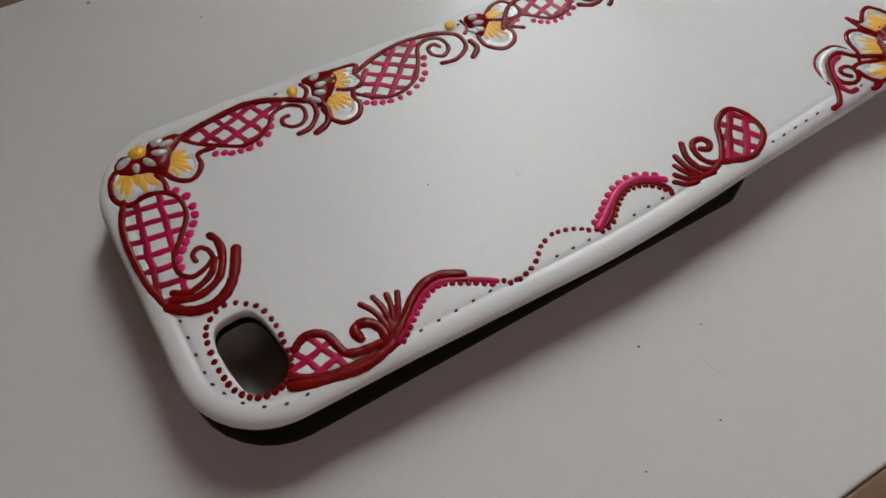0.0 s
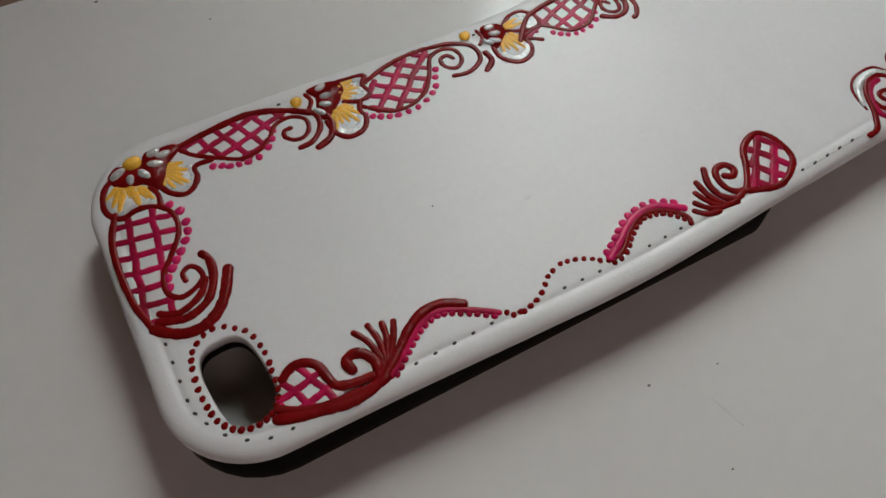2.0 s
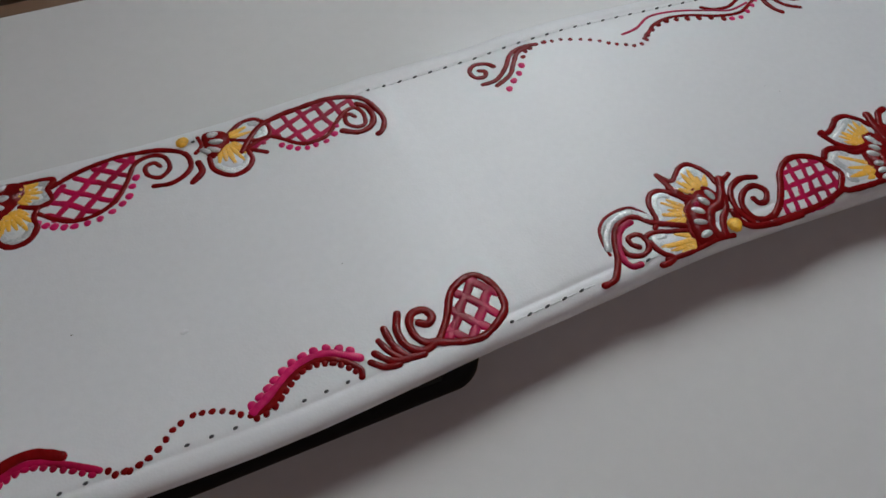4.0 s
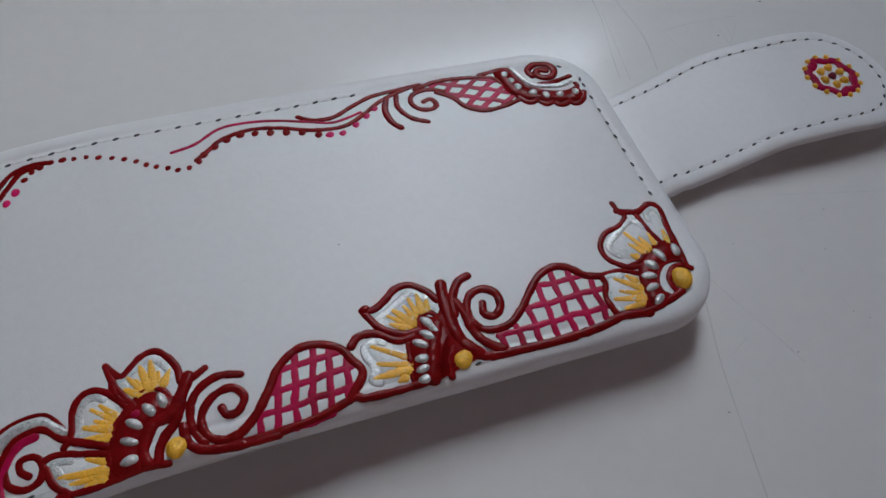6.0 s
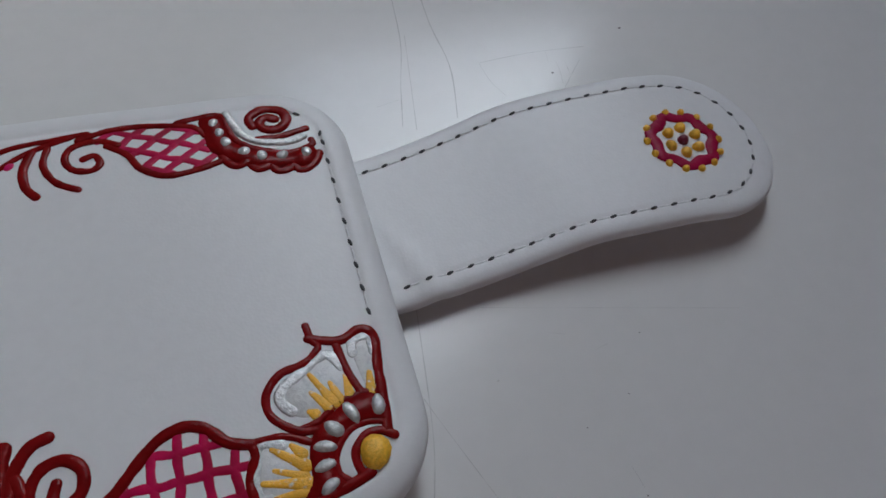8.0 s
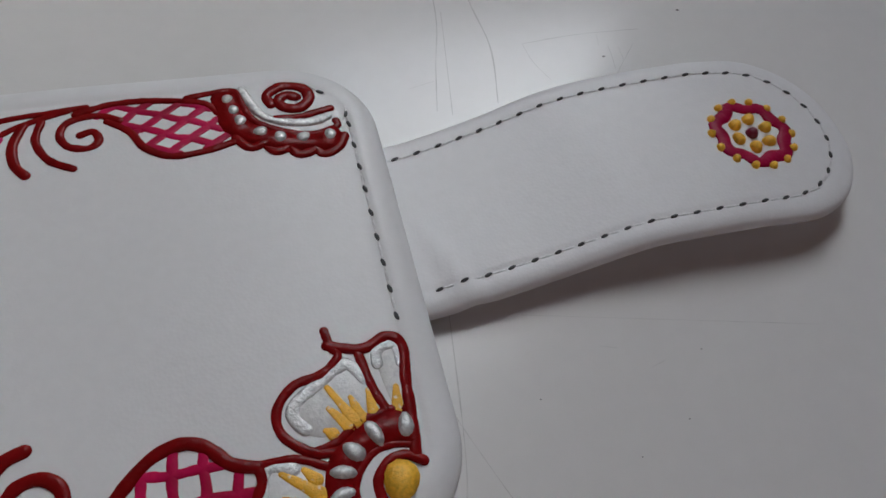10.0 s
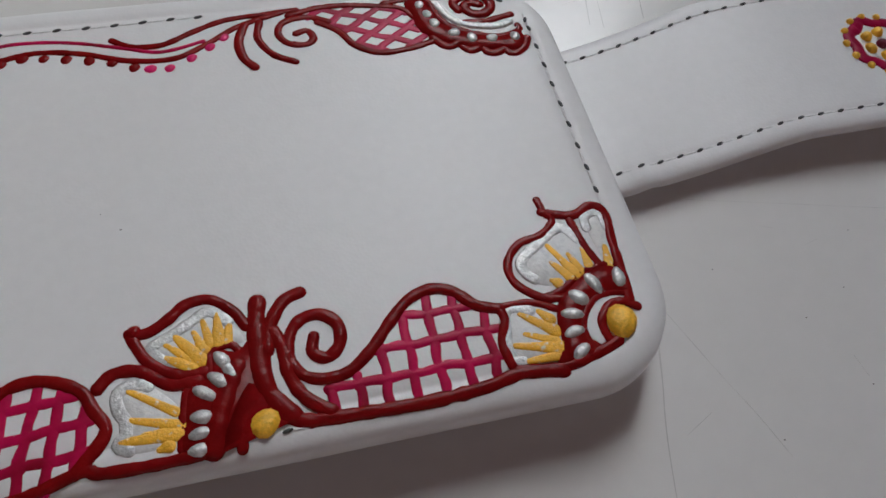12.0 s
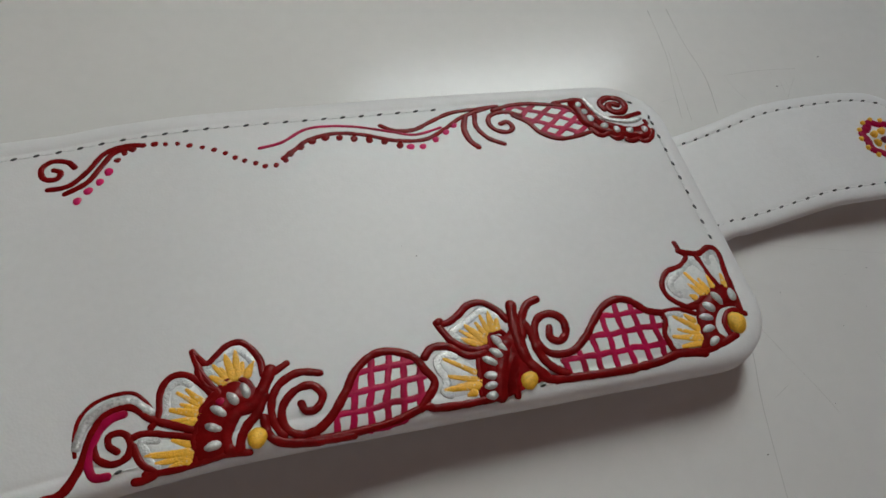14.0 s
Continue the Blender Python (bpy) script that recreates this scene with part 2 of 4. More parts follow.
def cover_height(x, y):
    return top(x, y) + bead_profile(max(rim(x, y), 0.0))


# ---- room ----
def slab(name, x0, x1, y0, y1, z0, z1, mat, label, category):
    return tagged(mesh_object(name, box(x0, x1, y0, y1, z0, z1), mat), label, category, kind="structure")


FLOOR = -0.78
slab("floor", -1.0, 1.4, -1.1, 0.50, FLOOR - 0.1, FLOOR, floor_mat, "grey-brown plain floor of the room", "floor")
slab("ceiling", -1.0, 1.4, -1.1, 0.50, 1.75, 1.85, plaster, "cream plastered ceiling of the room", "ceiling")
slab("wall_east", 1.3, 1.4, -1.1, 0.50, FLOOR, 1.75, plaster, "cream plastered room wall", "wall")
slab("wall_west", -1.0, -0.9, -1.1, 0.50, FLOOR, 1.75, plaster, "cream plastered room wall", "wall")


def wall_with_window(name, along, depth0, depth1, a0, a1, w0, w1, z0, z1):
    """A wall with one opening; along: x or y."""
    bm = bmesh.new()
    for (p, q, r, s) in ((a0, w0, FLOOR, 1.75), (w1, a1, FLOOR, 1.75), (w0, w1, FLOOR, z0), (w0, w1, z1, 1.75)):
        b = box(p, q, depth0, depth1, r, s) if along == "x" else box(depth0, depth1, p, q, r, s)
        me = bpy.data.meshes.new("tmp")
        b.to_mesh(me)
        b.free()
        bm.from_mesh(me)
        bpy.data.meshes.remove(me)
    return tagged(mesh_object(name, bm, plaster), "unseen cream plastered wall with a window opening", "wall", kind="structure")


wall_with_window("wall_north", "x", 0.40, 0.50, -0.9, 1.3, 0.118, 0.40, 0.24, 1.2)
# unseen wall, its opening made up to hold the fill lamp
wall_with_window("wall_south", "x", -1.1, -1.0, -0.9, 1.3, -0.4, 0.2, 0.45, 1.05)


# ---- table ----
def build_table():
    table = tagged(new("table"), "narrow white glossy laminate table with brown wooden edges", "table")
    def skew(bm):
        for v in bm.verts:
            v.co.y += 0.026 * (v.co.x + 0.065)
        return bm

    bm = skew(box(-0.62, 0.55, -0.062, 0.1185, -0.022, 0.0, 0.0008))
    part("tabletop", smooth(bm) and bm, laminate, table)
    part("edge_strip", skew(box(-0.62, 0.55, -0.0665, -0.0622, -0.0225, -0.0006, 0.0005)), edge_wood, table, "brown wooden edge strip")
    part("edge_strip", skew(box(-0.62, 0.55, 0.1187, 0.1235, -0.0225, -0.0006, 0.0005)), edge_wood, table, "brown wooden edge strip")
    for x in (-0.6, 0.505):
        for y in (-0.06, 0.085):
            part("leg", box(x, x + 0.025, y, y + 0.025, FLOOR, -0.022, 0.002), edge_wood, table, "square brown wooden leg")
    return table


table = build_table()


def flat_line(pts, width, z=0.012):
    """A thin scored line lying on the table."""
    bm = bmesh.new()
    p = glide(pts, 1.5)
    last = None
    for k, q in enumerate(p):
        a, b = p[max(k - 1, 0)], p[min(k + 1, len(p) - 1)]
        t = (b - a).normalized()
        s = Vector((-t.y, t.x)) * width * (0.35 + 0.65 * abs(noise.noise(Vector((q.x * 0.15, q.y * 0.15, 2.0)))) * 1.6)
        pair = [bm.verts.new(((q + s * e).x * MM, (q + s * e).y * MM, z * MM)) for e in (-1, 1)]
        if last:
            bm.faces.new((last[0], pair[0], pair[1], last[1]))
        last = pair
    return bm


for text, width in (
    ("92.5,26 90,9 88,1 85,-9 80,-32", 0.13), ("90,13 91,10", 0.12), ("91,10 95,-1 97,-6 99,-12", 0.07),
    ("108,58 110,69 109.5,80 110,92", 0.15), ("99,58 101,67 103.5,77 105,92", 0.12), ("101,57 102.5,66 104.5,78", 0.07),
    ("101,24 117,20 137,15", 0.035), ("88,-7 92,-5", 0.05), ("109,18 111,17.3", 0.07), ("114,14 116,14.5", 0.04), ("112.5,-2 113,-5", 0.04),
    ("115,69 124,69.5 134,69", 0.08), ("132,66 129,62.5 127,60", 0.06), ("128,66.5 127.8,64 127.4,61.5", 0.06), ("129.5,66 129.3,63", 0.05), ("127,69 126.6,66.5", 0.08),
    ("115,69 115.5,65 117,61", 0.05), ("96,63 100,63.8", 0.03), ("-83,-30 -81,-37", 0.10),
):
    part("scratch", flat_line(points(text), width), scratch_mat, table, "fine grey scratch in the laminate")
for x, y, r in ((-148.9, 108, 0.42), (-87.2, -42.1, 0.22), (-104, -43, 0.22), (-91, -24, 0.3), (82, -16, 0.16), (109, 4, 0.09), (100, 13, 0.1), (116, 7, 0.1), (-78, -26, 0.2), (142, 72, 0.25), (-128, 92, 0.25), (126.5, 64.2, 0.22), (113, -6, 0.12), (115, -8, 0.1), (99, -10, 0.12), (121, 15, 0.1)):
    bm = bmesh.new()
    bmesh.ops.create_icosphere(bm, subdivisions=1, radius=r * MM, matrix=Matrix.Translation((x * MM, y * MM, 0)) @ Matrix.Diagonal((1.3, 0.8, 0.25, 1)))
    part("speck", bm, speck_mat, table, "dark speck of dirt")

ring_mark = [(125.0 + 0.85 * math.cos(k * math.pi / 8), -11.0 + 0.85 * math.sin(k * math.pi / 8)) for k in range(17)]
part("scratch", flat_line(ring_mark, 0.07), scratch_mat, table, "faint round mark on the laminate")

# ---- phone case ----
case = tagged(new("phone_case"), "white leather flip phone case hand-painted with red henna swirls, lying opened", "phone case")
HOLE = ((-152.4, 1.9), (4.5, 7.9), radians(6))
cover = part("cover", pad(near_edge, far_edge, X0, X1, R_LEFT, R_RIGHT, cover_height, 2.1, HOLE, lambda x: 0.6 + 1.7 * ease(-70, -20, x)), leather, case, "white grained leather cover with rolled stitched border")


def build_shell():
    """A hollow tray under the back with an open window below the camera hole."""
    bm = bmesh.new()
    x0, x1 = -163.9, -51.0

    def outline(inset, z):
        out = []
        for cx, cy, a0, r in ((x1 - 5, 0, -90, 5.0), (x1 - 5, 1, 0, 5.0), (x0 + 15, 1, 90, 15.0), (x0 + 15, 0, 180, 15.0)):
            for k in range(9):
                a = radians(a0 + k * 90 / 8)
                x = cx + (r - inset) * math.cos(a)
                base = near_edge(x) + 0.1 + r if cy == 0 else far_edge(x) - 1.2 - r
                out.append(bm.verts.new((x * MM, (base + (r - inset) * math.sin(a)) * MM, z * MM)))
        return out

    rings = [outline(*v) for v in ((2.4, 0.05), (1.0, 0.05), (0.4, 0.5), (0.05, 1.6), (0.0, 9.6), (3.5, 9.7), (3.5, 9.2), (2.4, 9.0), (2.4, 0.05))]
    for a, b in zip(rings, rings[1:]):
        for k in range(len(a)):
            bm.faces.new((a[k], a[(k + 1) % len(a)], b[(k + 1) % len(a)], b[k]))
    bmesh.ops.recalc_face_normals(bm, faces=bm.faces[:])
    shell = part("shell", smooth(bm), black_plastic, case, "black plastic phone tray under the back cover")
    bm = bmesh.new()
    for p in ((-142.5, -60, -8, 52), (-160, -142.5, 14, 52)):
        b = box(p[0] * MM, p[1] * MM, p[2] * MM, p[3] * MM, 7.2 * MM, 8.8 * MM)
        me = bpy.data.meshes.new("tmp")
        b.to_mesh(me)
        b.free()
        bm.from_mesh(me)
        bpy.data.meshes.remove(me)
    part("tray_floor", bm, black_plastic, shell)
    bm = bmesh.new()
    (hx, hy), (ha, hb), turn = HOLE
    rings = []
    for grow, z in ((0.9, 9.6), (0.25, 9.5), (0.2, 7.4), (0.9, 7.3)):
        ring = []
        for k in range(40):
            c, s = math.cos(k * math.pi / 20), math.sin(k * math.pi / 20)
            q = Vector(((ha + grow) * math.copysign(abs(c) ** 0.62, c), (hb + grow) * math.copysign(abs(s) ** 0.62, s)))
            q.rotate(Matrix.Rotation(turn, 2))
            ring.append(bm.verts.new(((hx + q.x) * MM, (hy + q.y) * MM, z * MM)))
        rings.append(ring)
    for a, b in zip(rings, rings[1:]):
        for k in range(40):
            bm.faces.new((a[k], a[(k + 1) % 40], b[(k + 1) % 40], b[k]))
    part("camera_lip", smooth(bm), black_plastic, shell)
    return shell


build_shell()


# strap
def strap_mid(x):
    return 37.2 + 4.7 * ease(84, 121, x) - 0.6 * ease(122, 150, x)


def strap_half(x):
    return 12.9 + 1.2 * ease(86, 118, x)


STRAP_Z = [(80, 3.6), (92, 3.4), (104, 3.9), (118, 5.1), (134, 6.0), (143, 5.4), (154, 4.2)]


def strap_height(x, y):
    z = 0
    for (a, za), (b, zb) in zip(STRAP_Z, STRAP_Z[1:]):
        if x <= b:
            z = za + (zb - za) * (x - a) / (b - a)
            break
    h, r = strap_half(x), 13.0
    qx, qy = max(70 - x, x - 152.0) + r, abs(y - strap_mid(x)) - h + r
    d = r - (math.hypot(max(qx, 0), max(qy, 0)) + min(max(qx, qy), 0))
    fold = 0.55 * math.exp(-((x - 92.5 + (y - 34) * 0.32) / 1.3) ** 2) * (1 - ease(30, 42, y))
    bump = fold + 0.3 * math.exp(-((x - 116 + (y - 40) * 0.3) / 4.5) ** 2) + 0.25 * noise.noise(Vector((x * 0.06, y * 0.06, 7.0)))
    return z + bump + 0.6 * bead_profile(max(d, 0.0), 2.9)


def strap_top(x, y):
    return strap_height(x, y)


strap = part("strap", pad(lambda x: strap_mid(x) - strap_half(x), lambda x: strap_mid(x) + strap_half(x), 82.0, 152.0, 3.0, 13.0, strap_height, 2.0), leather, case, "white leather closing strap with rounded end")


# ---- hand-painted decoration ----
current = {}


def motif(kind):
    """Begins a new painted figure; its line work is gathered in one raised mesh."""
    current.update(kind=kind, bm=bmesh.new(), kids=[], beads=[])


def finish_motif(parent=None):
    if not current:
        return
    buds = [b for b in current["beads"] if b[0] is gold]
    for mat, r, x, y in current["beads"]:
        bm = bmesh.new()
        long, ang = 1.0, 0.0
        if mat is silver and buds:
            bud = min(buds, key=lambda b: math.hypot(b[2] - x, b[3] - y))
            long, ang = 1.33, math.atan2(y - bud[3], x - bud[2])
        drop(bm, x, y, r * (1.03 if mat is gold else 0.84), lambda a, b: top(a, b) + 0.22, 0.42, long, ang)
        current["kids"].append(("bead", bm, mat))
    ob = part("painted_" + current["kind"], smooth(current["bm"]), red, parent or case, "raised dark red paint lines")
    for name, bm, mat in current["kids"]:
        part(name, smooth(bm), mat, ob)
    current.clear()


def next_motif(kind):
    finish_motif()
    motif(kind)


def ridge(bm, path, width, surface, rise=0.25, taper=0.0):
    """A flat-backed bead of paint along a path of plan points, uneven in width and height."""
    n, ring_count = len(path), 9
    width *= 0.94
    rings = []
    for k, q in enumerate(path):
        a, b = path[max(k - 1, 0)], path[min(k + 1, n - 1)]
        t = (b - a).normalized() if (b - a).length > 1e-6 else Vector((1, 0))
        s = Vector((-t.y, t.x))
        w = width / 2 * (1 + 0.17 * noise.noise(Vector((q.x * 0.8, q.y * 0.8, width))) + 0.07 * noise.noise(Vector((q.x * 2.3, q.y * 2.3, 9.0))))
        lump = 1 + 0.14 * noise.noise(Vector((q.x * 1.1, q.y * 1.1, 6.0)))
        if taper:
            w *= 1 - taper * k / (n - 1)
        ring = []
        for j in range(ring_count):
            ang = math.pi * j / (ring_count - 1)
            p = q + s * (-math.cos(ang) * w)
            ring.append(bm.verts.new((p.x * MM, p.y * MM, (surface(p.x, p.y) - 0.05 + math.sin(ang) ** 0.72 * (0.05 + w * 2 * rise * lump)) * MM)))
        rings.append(ring)
    for a, b in zip(rings, rings[1:]):
        for j in range(ring_count - 1):
            bm.faces.new((a[j], b[j], b[j + 1], a[j + 1]))
    for k, sign in ((0, -1), (n - 1, 1)):
        q = path[k]
        a, b = (path[0], path[1]) if k == 0 else (path[-2], path[-1])
        t = (b - a).normalized() * sign
        s = Vector((-t.y, t.x)) * sign
        w = (rings[k][0].co - rings[k][-1].co).length / MM / 2
        prev = rings[k]
        for lat in (0.5, 0.87, 1.0):
            out = t * w * lat
            c = math.sqrt(max(0, 1 - lat * lat))
            new_ring = []
            for j in range(ring_count):
                ang = math.pi * j / (ring_count - 1)
                p = q + out + s * (-math.cos(ang) * w * c)
                new_ring.append(bm.verts.new((p.x * MM, p.y * MM, (surface(p.x, p.y) - 0.05 + math.sin(ang) ** 0.72 * (0.05 + w * 2 * rise) * c) * MM)))
            for j in range(ring_count - 1):
                f = (prev[j], new_ring[j], new_ring[j + 1], prev[j + 1])
                bm.faces.new(f if sign > 0 else tuple(reversed(f)))
            prev = new_ring


def target_mesh(mat, name):
    if mat is red:
        return current["bm"]
    bm = bmesh.new()
    current["kids"].append((name, bm, mat))
    return bm


def stroke(mat, width, text):
    ridge(target_mesh(mat, "line"), glide(points(text)), width, top)


def drop(bm, x, y, r, surface, rise=0.75, stretch=1.0, angle=0.0):
    """A small domed blob of paint."""
    rings, seg = [], 12
    turn = noise.noise(Vector((x, y, 1.0))) * 3
    for lat in (0.0, 0.35, 0.65, 0.88):
        ring = []
        for k in range(seg):
            a = 2 * math.pi * k / seg
            w = r * math.cos(lat * math.pi / 2) * (1 + 0.1 * math.sin(2 * a + turn) + 0.05 * math.sin(3 * a - turn))
            u, v = w * math.cos(a) * stretch, w * math.sin(a) / stretch
            p = (x + u * math.cos(angle) - v * math.sin(angle), y + u * math.sin(angle) + v * math.cos(angle))
            ring.append(bm.verts.new((p[0] * MM, p[1] * MM, (surface(x, y) - 0.05 + r * rise * math.sin(lat * math.pi / 2)) * MM)))
        rings.append(ring)
    for a, b in zip(rings, rings[1:]):
        for k in range(seg):
            bm.faces.new((a[k], a[(k + 1) % seg], b[(k + 1) % seg], b[k]))
    bm.faces.new(rings[-1])


def dots(mat, r, text):
    for x, y in points(text):
        bm = bmesh.new()
        drop(bm, x, y, r * (1.05 + 0.2 * noise.noise(Vector((x, y, 5.0)))), top, 0.38)
        current["kids"].append(("dot", bm, mat))


def bead(mat, r, text):
    current["beads"].append((mat, r, *points(text)[0]))


def scallop(mat, width, text, side=-1):
    """A line with a row of small bumps along one side."""
    bm = target_mesh(mat, "line")
    path = glide(points(text))
    ridge(bm, path, width, top)
    for k in range(2, len(path) - 2, max(4, int(width * 3.4))):
        t = (path[k + 1] - path[k - 1]).normalized()
        s = Vector((-t.y, t.x)) * side * width * 0.6
        drop(bm, path[k].x + s.x, path[k].y + s.y, width * 0.55, top, 0.45)


def film(bm, outline, rise, surface):
    """A thin raised fill of paint inside a closed outline."""
    n = len(outline)
    area = sum(a.x * b.y - b.x * a.y for a, b in zip(outline, outline[1:] + outline[:1]))
    sign = 1 if area > 0 else -1
    low, high = [], []
    for k, q in enumerate(outline):
        t = (outline[(k + 1) % n] - outline[k - 1]).normalized()
        inn = Vector((-t.y, t.x)) * sign * 0.22
        low.append(bm.verts.new((q.x * MM, q.y * MM, (surface(q.x, q.y) - 0.05) * MM)))
        p = q + inn
        high.append(bm.verts.new((p.x * MM, p.y * MM, (surface(p.x, p.y) + rise * (1 + 0.2 * noise.noise(Vector((p.x * 0.9, p.y * 0.9, 3.0))))) * MM)))
    for k in range(n):
        f = (low[k], low[(k + 1) % n], high[(k + 1) % n], high[k])
        bm.faces.new(f if sign > 0 else tuple(reversed(f)))
    face = bm.faces.new(high if sign > 0 else list(reversed(high)))
    bmesh.ops.triangulate(bm, faces=[face])


def blob(mat, text):
    film(target_mesh(mat, "fill"), glide(points(text), 0.5, True), 0.28, top)


def petal(text, foot):
    """A white petal with a silver rim and gold rays from its foot."""
    outline = glide(points(text), 0.45, True)
    base = Vector(points(foot)[0])
    bm = bmesh.new()
    film(bm, outline, 0.10, top)
    current["kids"].append(("petal", bm, white_paint))
    far = max((q - base).length for q in outline)
    centre = sum(outline, Vector((0, 0))) / len(outline)
    rim_path = [q.lerp(centre, 0.10) for q in outline if (q - base).length > 0.72 * far]
    start = max(range(len(rim_path)), key=lambda k: (rim_path[k] - rim_path[k - 1]).length)
    rim_path = rim_path[start:] + rim_path[:start]
    if len(rim_path) > 3:
        bm = bmesh.new()
        ridge(bm, rim_path, 1.4, lambda a, b: top(a, b) + 0.09, 0.07)
        current["kids"].append(("rim", bm, silver))
    bm = bmesh.new()
    axis = (centre - base).normalized()
    for k in range(7):
        spread = (k - 3.0 + 0.7 * noise.noise(Vector((k * 2.3, base.y, base.x)))) / 3.5
        way = axis.copy()
        way.rotate(Matrix.Rotation(spread * 0.75, 2))
        length = far * (0.66 + 0.60 * noise.noise(Vector((k * 1.7, base.x, base.y)))) * (1 - 0.15 * abs(spread))
        root = base + Vector((-axis.y, axis.x)) * spread * 0.28 * far + axis * 0.05 * far
        path = [root + way * length * u / 8 for u in range(9)]
        path = [q for q in path if inside(q, [tuple(o) for o in outline])]
        if len(path) > 2:
            ridge(bm, path, 1.55 + 0.7 * noise.noise(Vector((base.x, k * 3.1, 2.0))), lambda a, b: top(a, b) + 0.10, 0.12, 0.55)
    current["kids"].append(("gold_shading", bm, gold_wash))


def lattice(text, turn_a, gap_a, turn_b, gap_b, width=0.98):
    """Crossed magenta lines inside an outline."""
    outline = glide(points(text), 0.5, True)
    poly = [tuple(q) for q in outline]
    centre = sum(outline, Vector((0, 0))) / len(outline)
    bm = bmesh.new()
    for turn, gap in ((turn_a, gap_a), (turn_b, gap_b)):
        way = Vector((math.cos(radians(turn)), math.sin(radians(turn))))
        side = Vector((-way.y, way.x))
        for k in range(-9, 10):
            run = []
            for u in range(-60, 61):
                q = centre + side * (k + 0.5) * gap + way * u * 0.4
                q += side * 0.35 * noise.noise(Vector((q.x * 0.35, q.y * 0.35, k)))
                if inside(q, poly):
                    run.append(q)
                    continue
                if len(run) > 2:
                    ridge(bm, run, width * 1.2, top, 0.11)
                run = []
            if len(run) > 2:
                ridge(bm, run, width * 1.2, top, 0.11)
    way_a, way_b = (Vector((math.cos(radians(t)), math.sin(radians(t)))) for t in (turn_a, turn_b))
    side_a, side_b = Vector((-way_a.y, way_a.x)), Vector((-way_b.y, way_b.x))
    turned = side_a.x * side_b.y - side_a.y * side_b.x
    for i in range(-9, 10):
        for j in range(-9, 10):
            a, b = (i + 0.5) * gap_a, (j + 0.5) * gap_b
            q = centre + Vector((a * side_b.y - b * side_a.y, b * side_a.x - a * side_b.x)) / turned
            if inside(q, poly):
                drop(bm, q.x, q.y, width * 0.78, top, 0.18)
    current["kids"].append(("lattice", bm, pink))
    return outline


def dense_lattice(text, turn_a, gap_a, turn_b, gap_b):
    lattice(text, turn_a, gap_a, turn_b, gap_b, 1.45)


next_motif("corner_flower")
blob(red, "-159.4,46.9 -157.5,44.8 -154.3,44.3 -152.2,42.0 -150.3,43.9 -148.8,46.9 -145.9,49.6 -146.9,51.0 -149.4,51.1 -152.2,51.1 -154.0,48.4 -157.3,50.1 -159.4,48.6")
stroke(red, 1.22, "-151.9,43.0 -150.6,40.6 -148.4,39.3 -146.5,40.2 -145.3,42.1 -145.3,43.9 -144.3,44.6 -141.9,44.5")
stroke(red, 1.22, "-158.5,47.5 -160.2,46.6 -161.5,44.1 -161.6,41.0 -159.7,39.0 -157.0,39.6 -154.7,39.4")
stroke(red, 1.22, "-153.4,43.0 -152.7,41.2 -152.9,38.7")
petal("-151.1,43.7 -150.2,41.1 -148.2,39.9 -146.4,40.8 -145.5,42.8 -145.7,44.8 -146.9,46.5 -148.8,46.3", "-150.1,45.5")
petal("-160.1,45.6 -161.1,43.3 -160.8,40.9 -159.4,39.5 -157.0,40.0 -154.2,39.4 -153.1,40.5 -153.6,42.4 -156.1,44.3 -157.9,45.2", "-156.7,45.5")
bead(gold, 1.6, "-154.7,49.6")
bead(silver, 1.5, "-157.7,48.3")
bead(silver, 1.15, "-156.0,46.2")
bead(silver, 1.35, "-153.5,46.4")
bead(silver, 1.35, "-151.1,47.8")
bead(silver, 1.35, "-150.7,50.4")
bead(silver, 1.25, "-149.2,49.3")
next_motif("paisley")
lattice("-160.1,39.2 -154.7,39.2 -151.6,36.2 -152.1,32.0 -154.7,28.1 -157.0,24.2 -156.8,20.5 -156.2,18.3 -160.9,17.1 -162.6,22.9 -162.6,29.1 -162.0,35.3", -8, 3.3, 82, 4.2, 1.1)
stroke(red, 1.34, "-160.5,40.1 -162.5,34.9 -163.0,28.7 -162.7,22.4 -161.9,18.6 -161.1,16.1")
stroke(red, 1.10, "-156.1,39.8 -153.4,38.7 -151.6,36.2 -151.9,32.2 -154.6,28.1 -156.9,24.8 -157.2,21.6 -155.6,19.9 -153.2,20.4 -151.2,21.8 -151.3,23.8 -152.5,24.9 -153.9,24.1 -153.9,22.6")
stroke(red, 2.07, "-161.1,16.1 -157.9,13.7 -154.5,13.2 -151.4,14.6 -149.0,17.5 -147.0,21.7")
stroke(red, 1.59, "-160.0,17.1 -156.1,15.9 -152.4,17.1 -150.4,19.5 -149.3,22.5 -149.2,24.9 -149.9,26.4")
stroke(red, 1.34, "-159.5,18.5 -156.6,17.3 -152.7,18.9 -150.9,21.6")
dots(rose, 0.85, "-151.6,38.3 -150.4,36.3 -150.2,33.7 -150.5,31.8 -151.5,30.1 -152.8,28.4 -154.0,27.1 -155.1,25.8 -156.3,24.3 -156.6,22.5")
next_motif("ring")
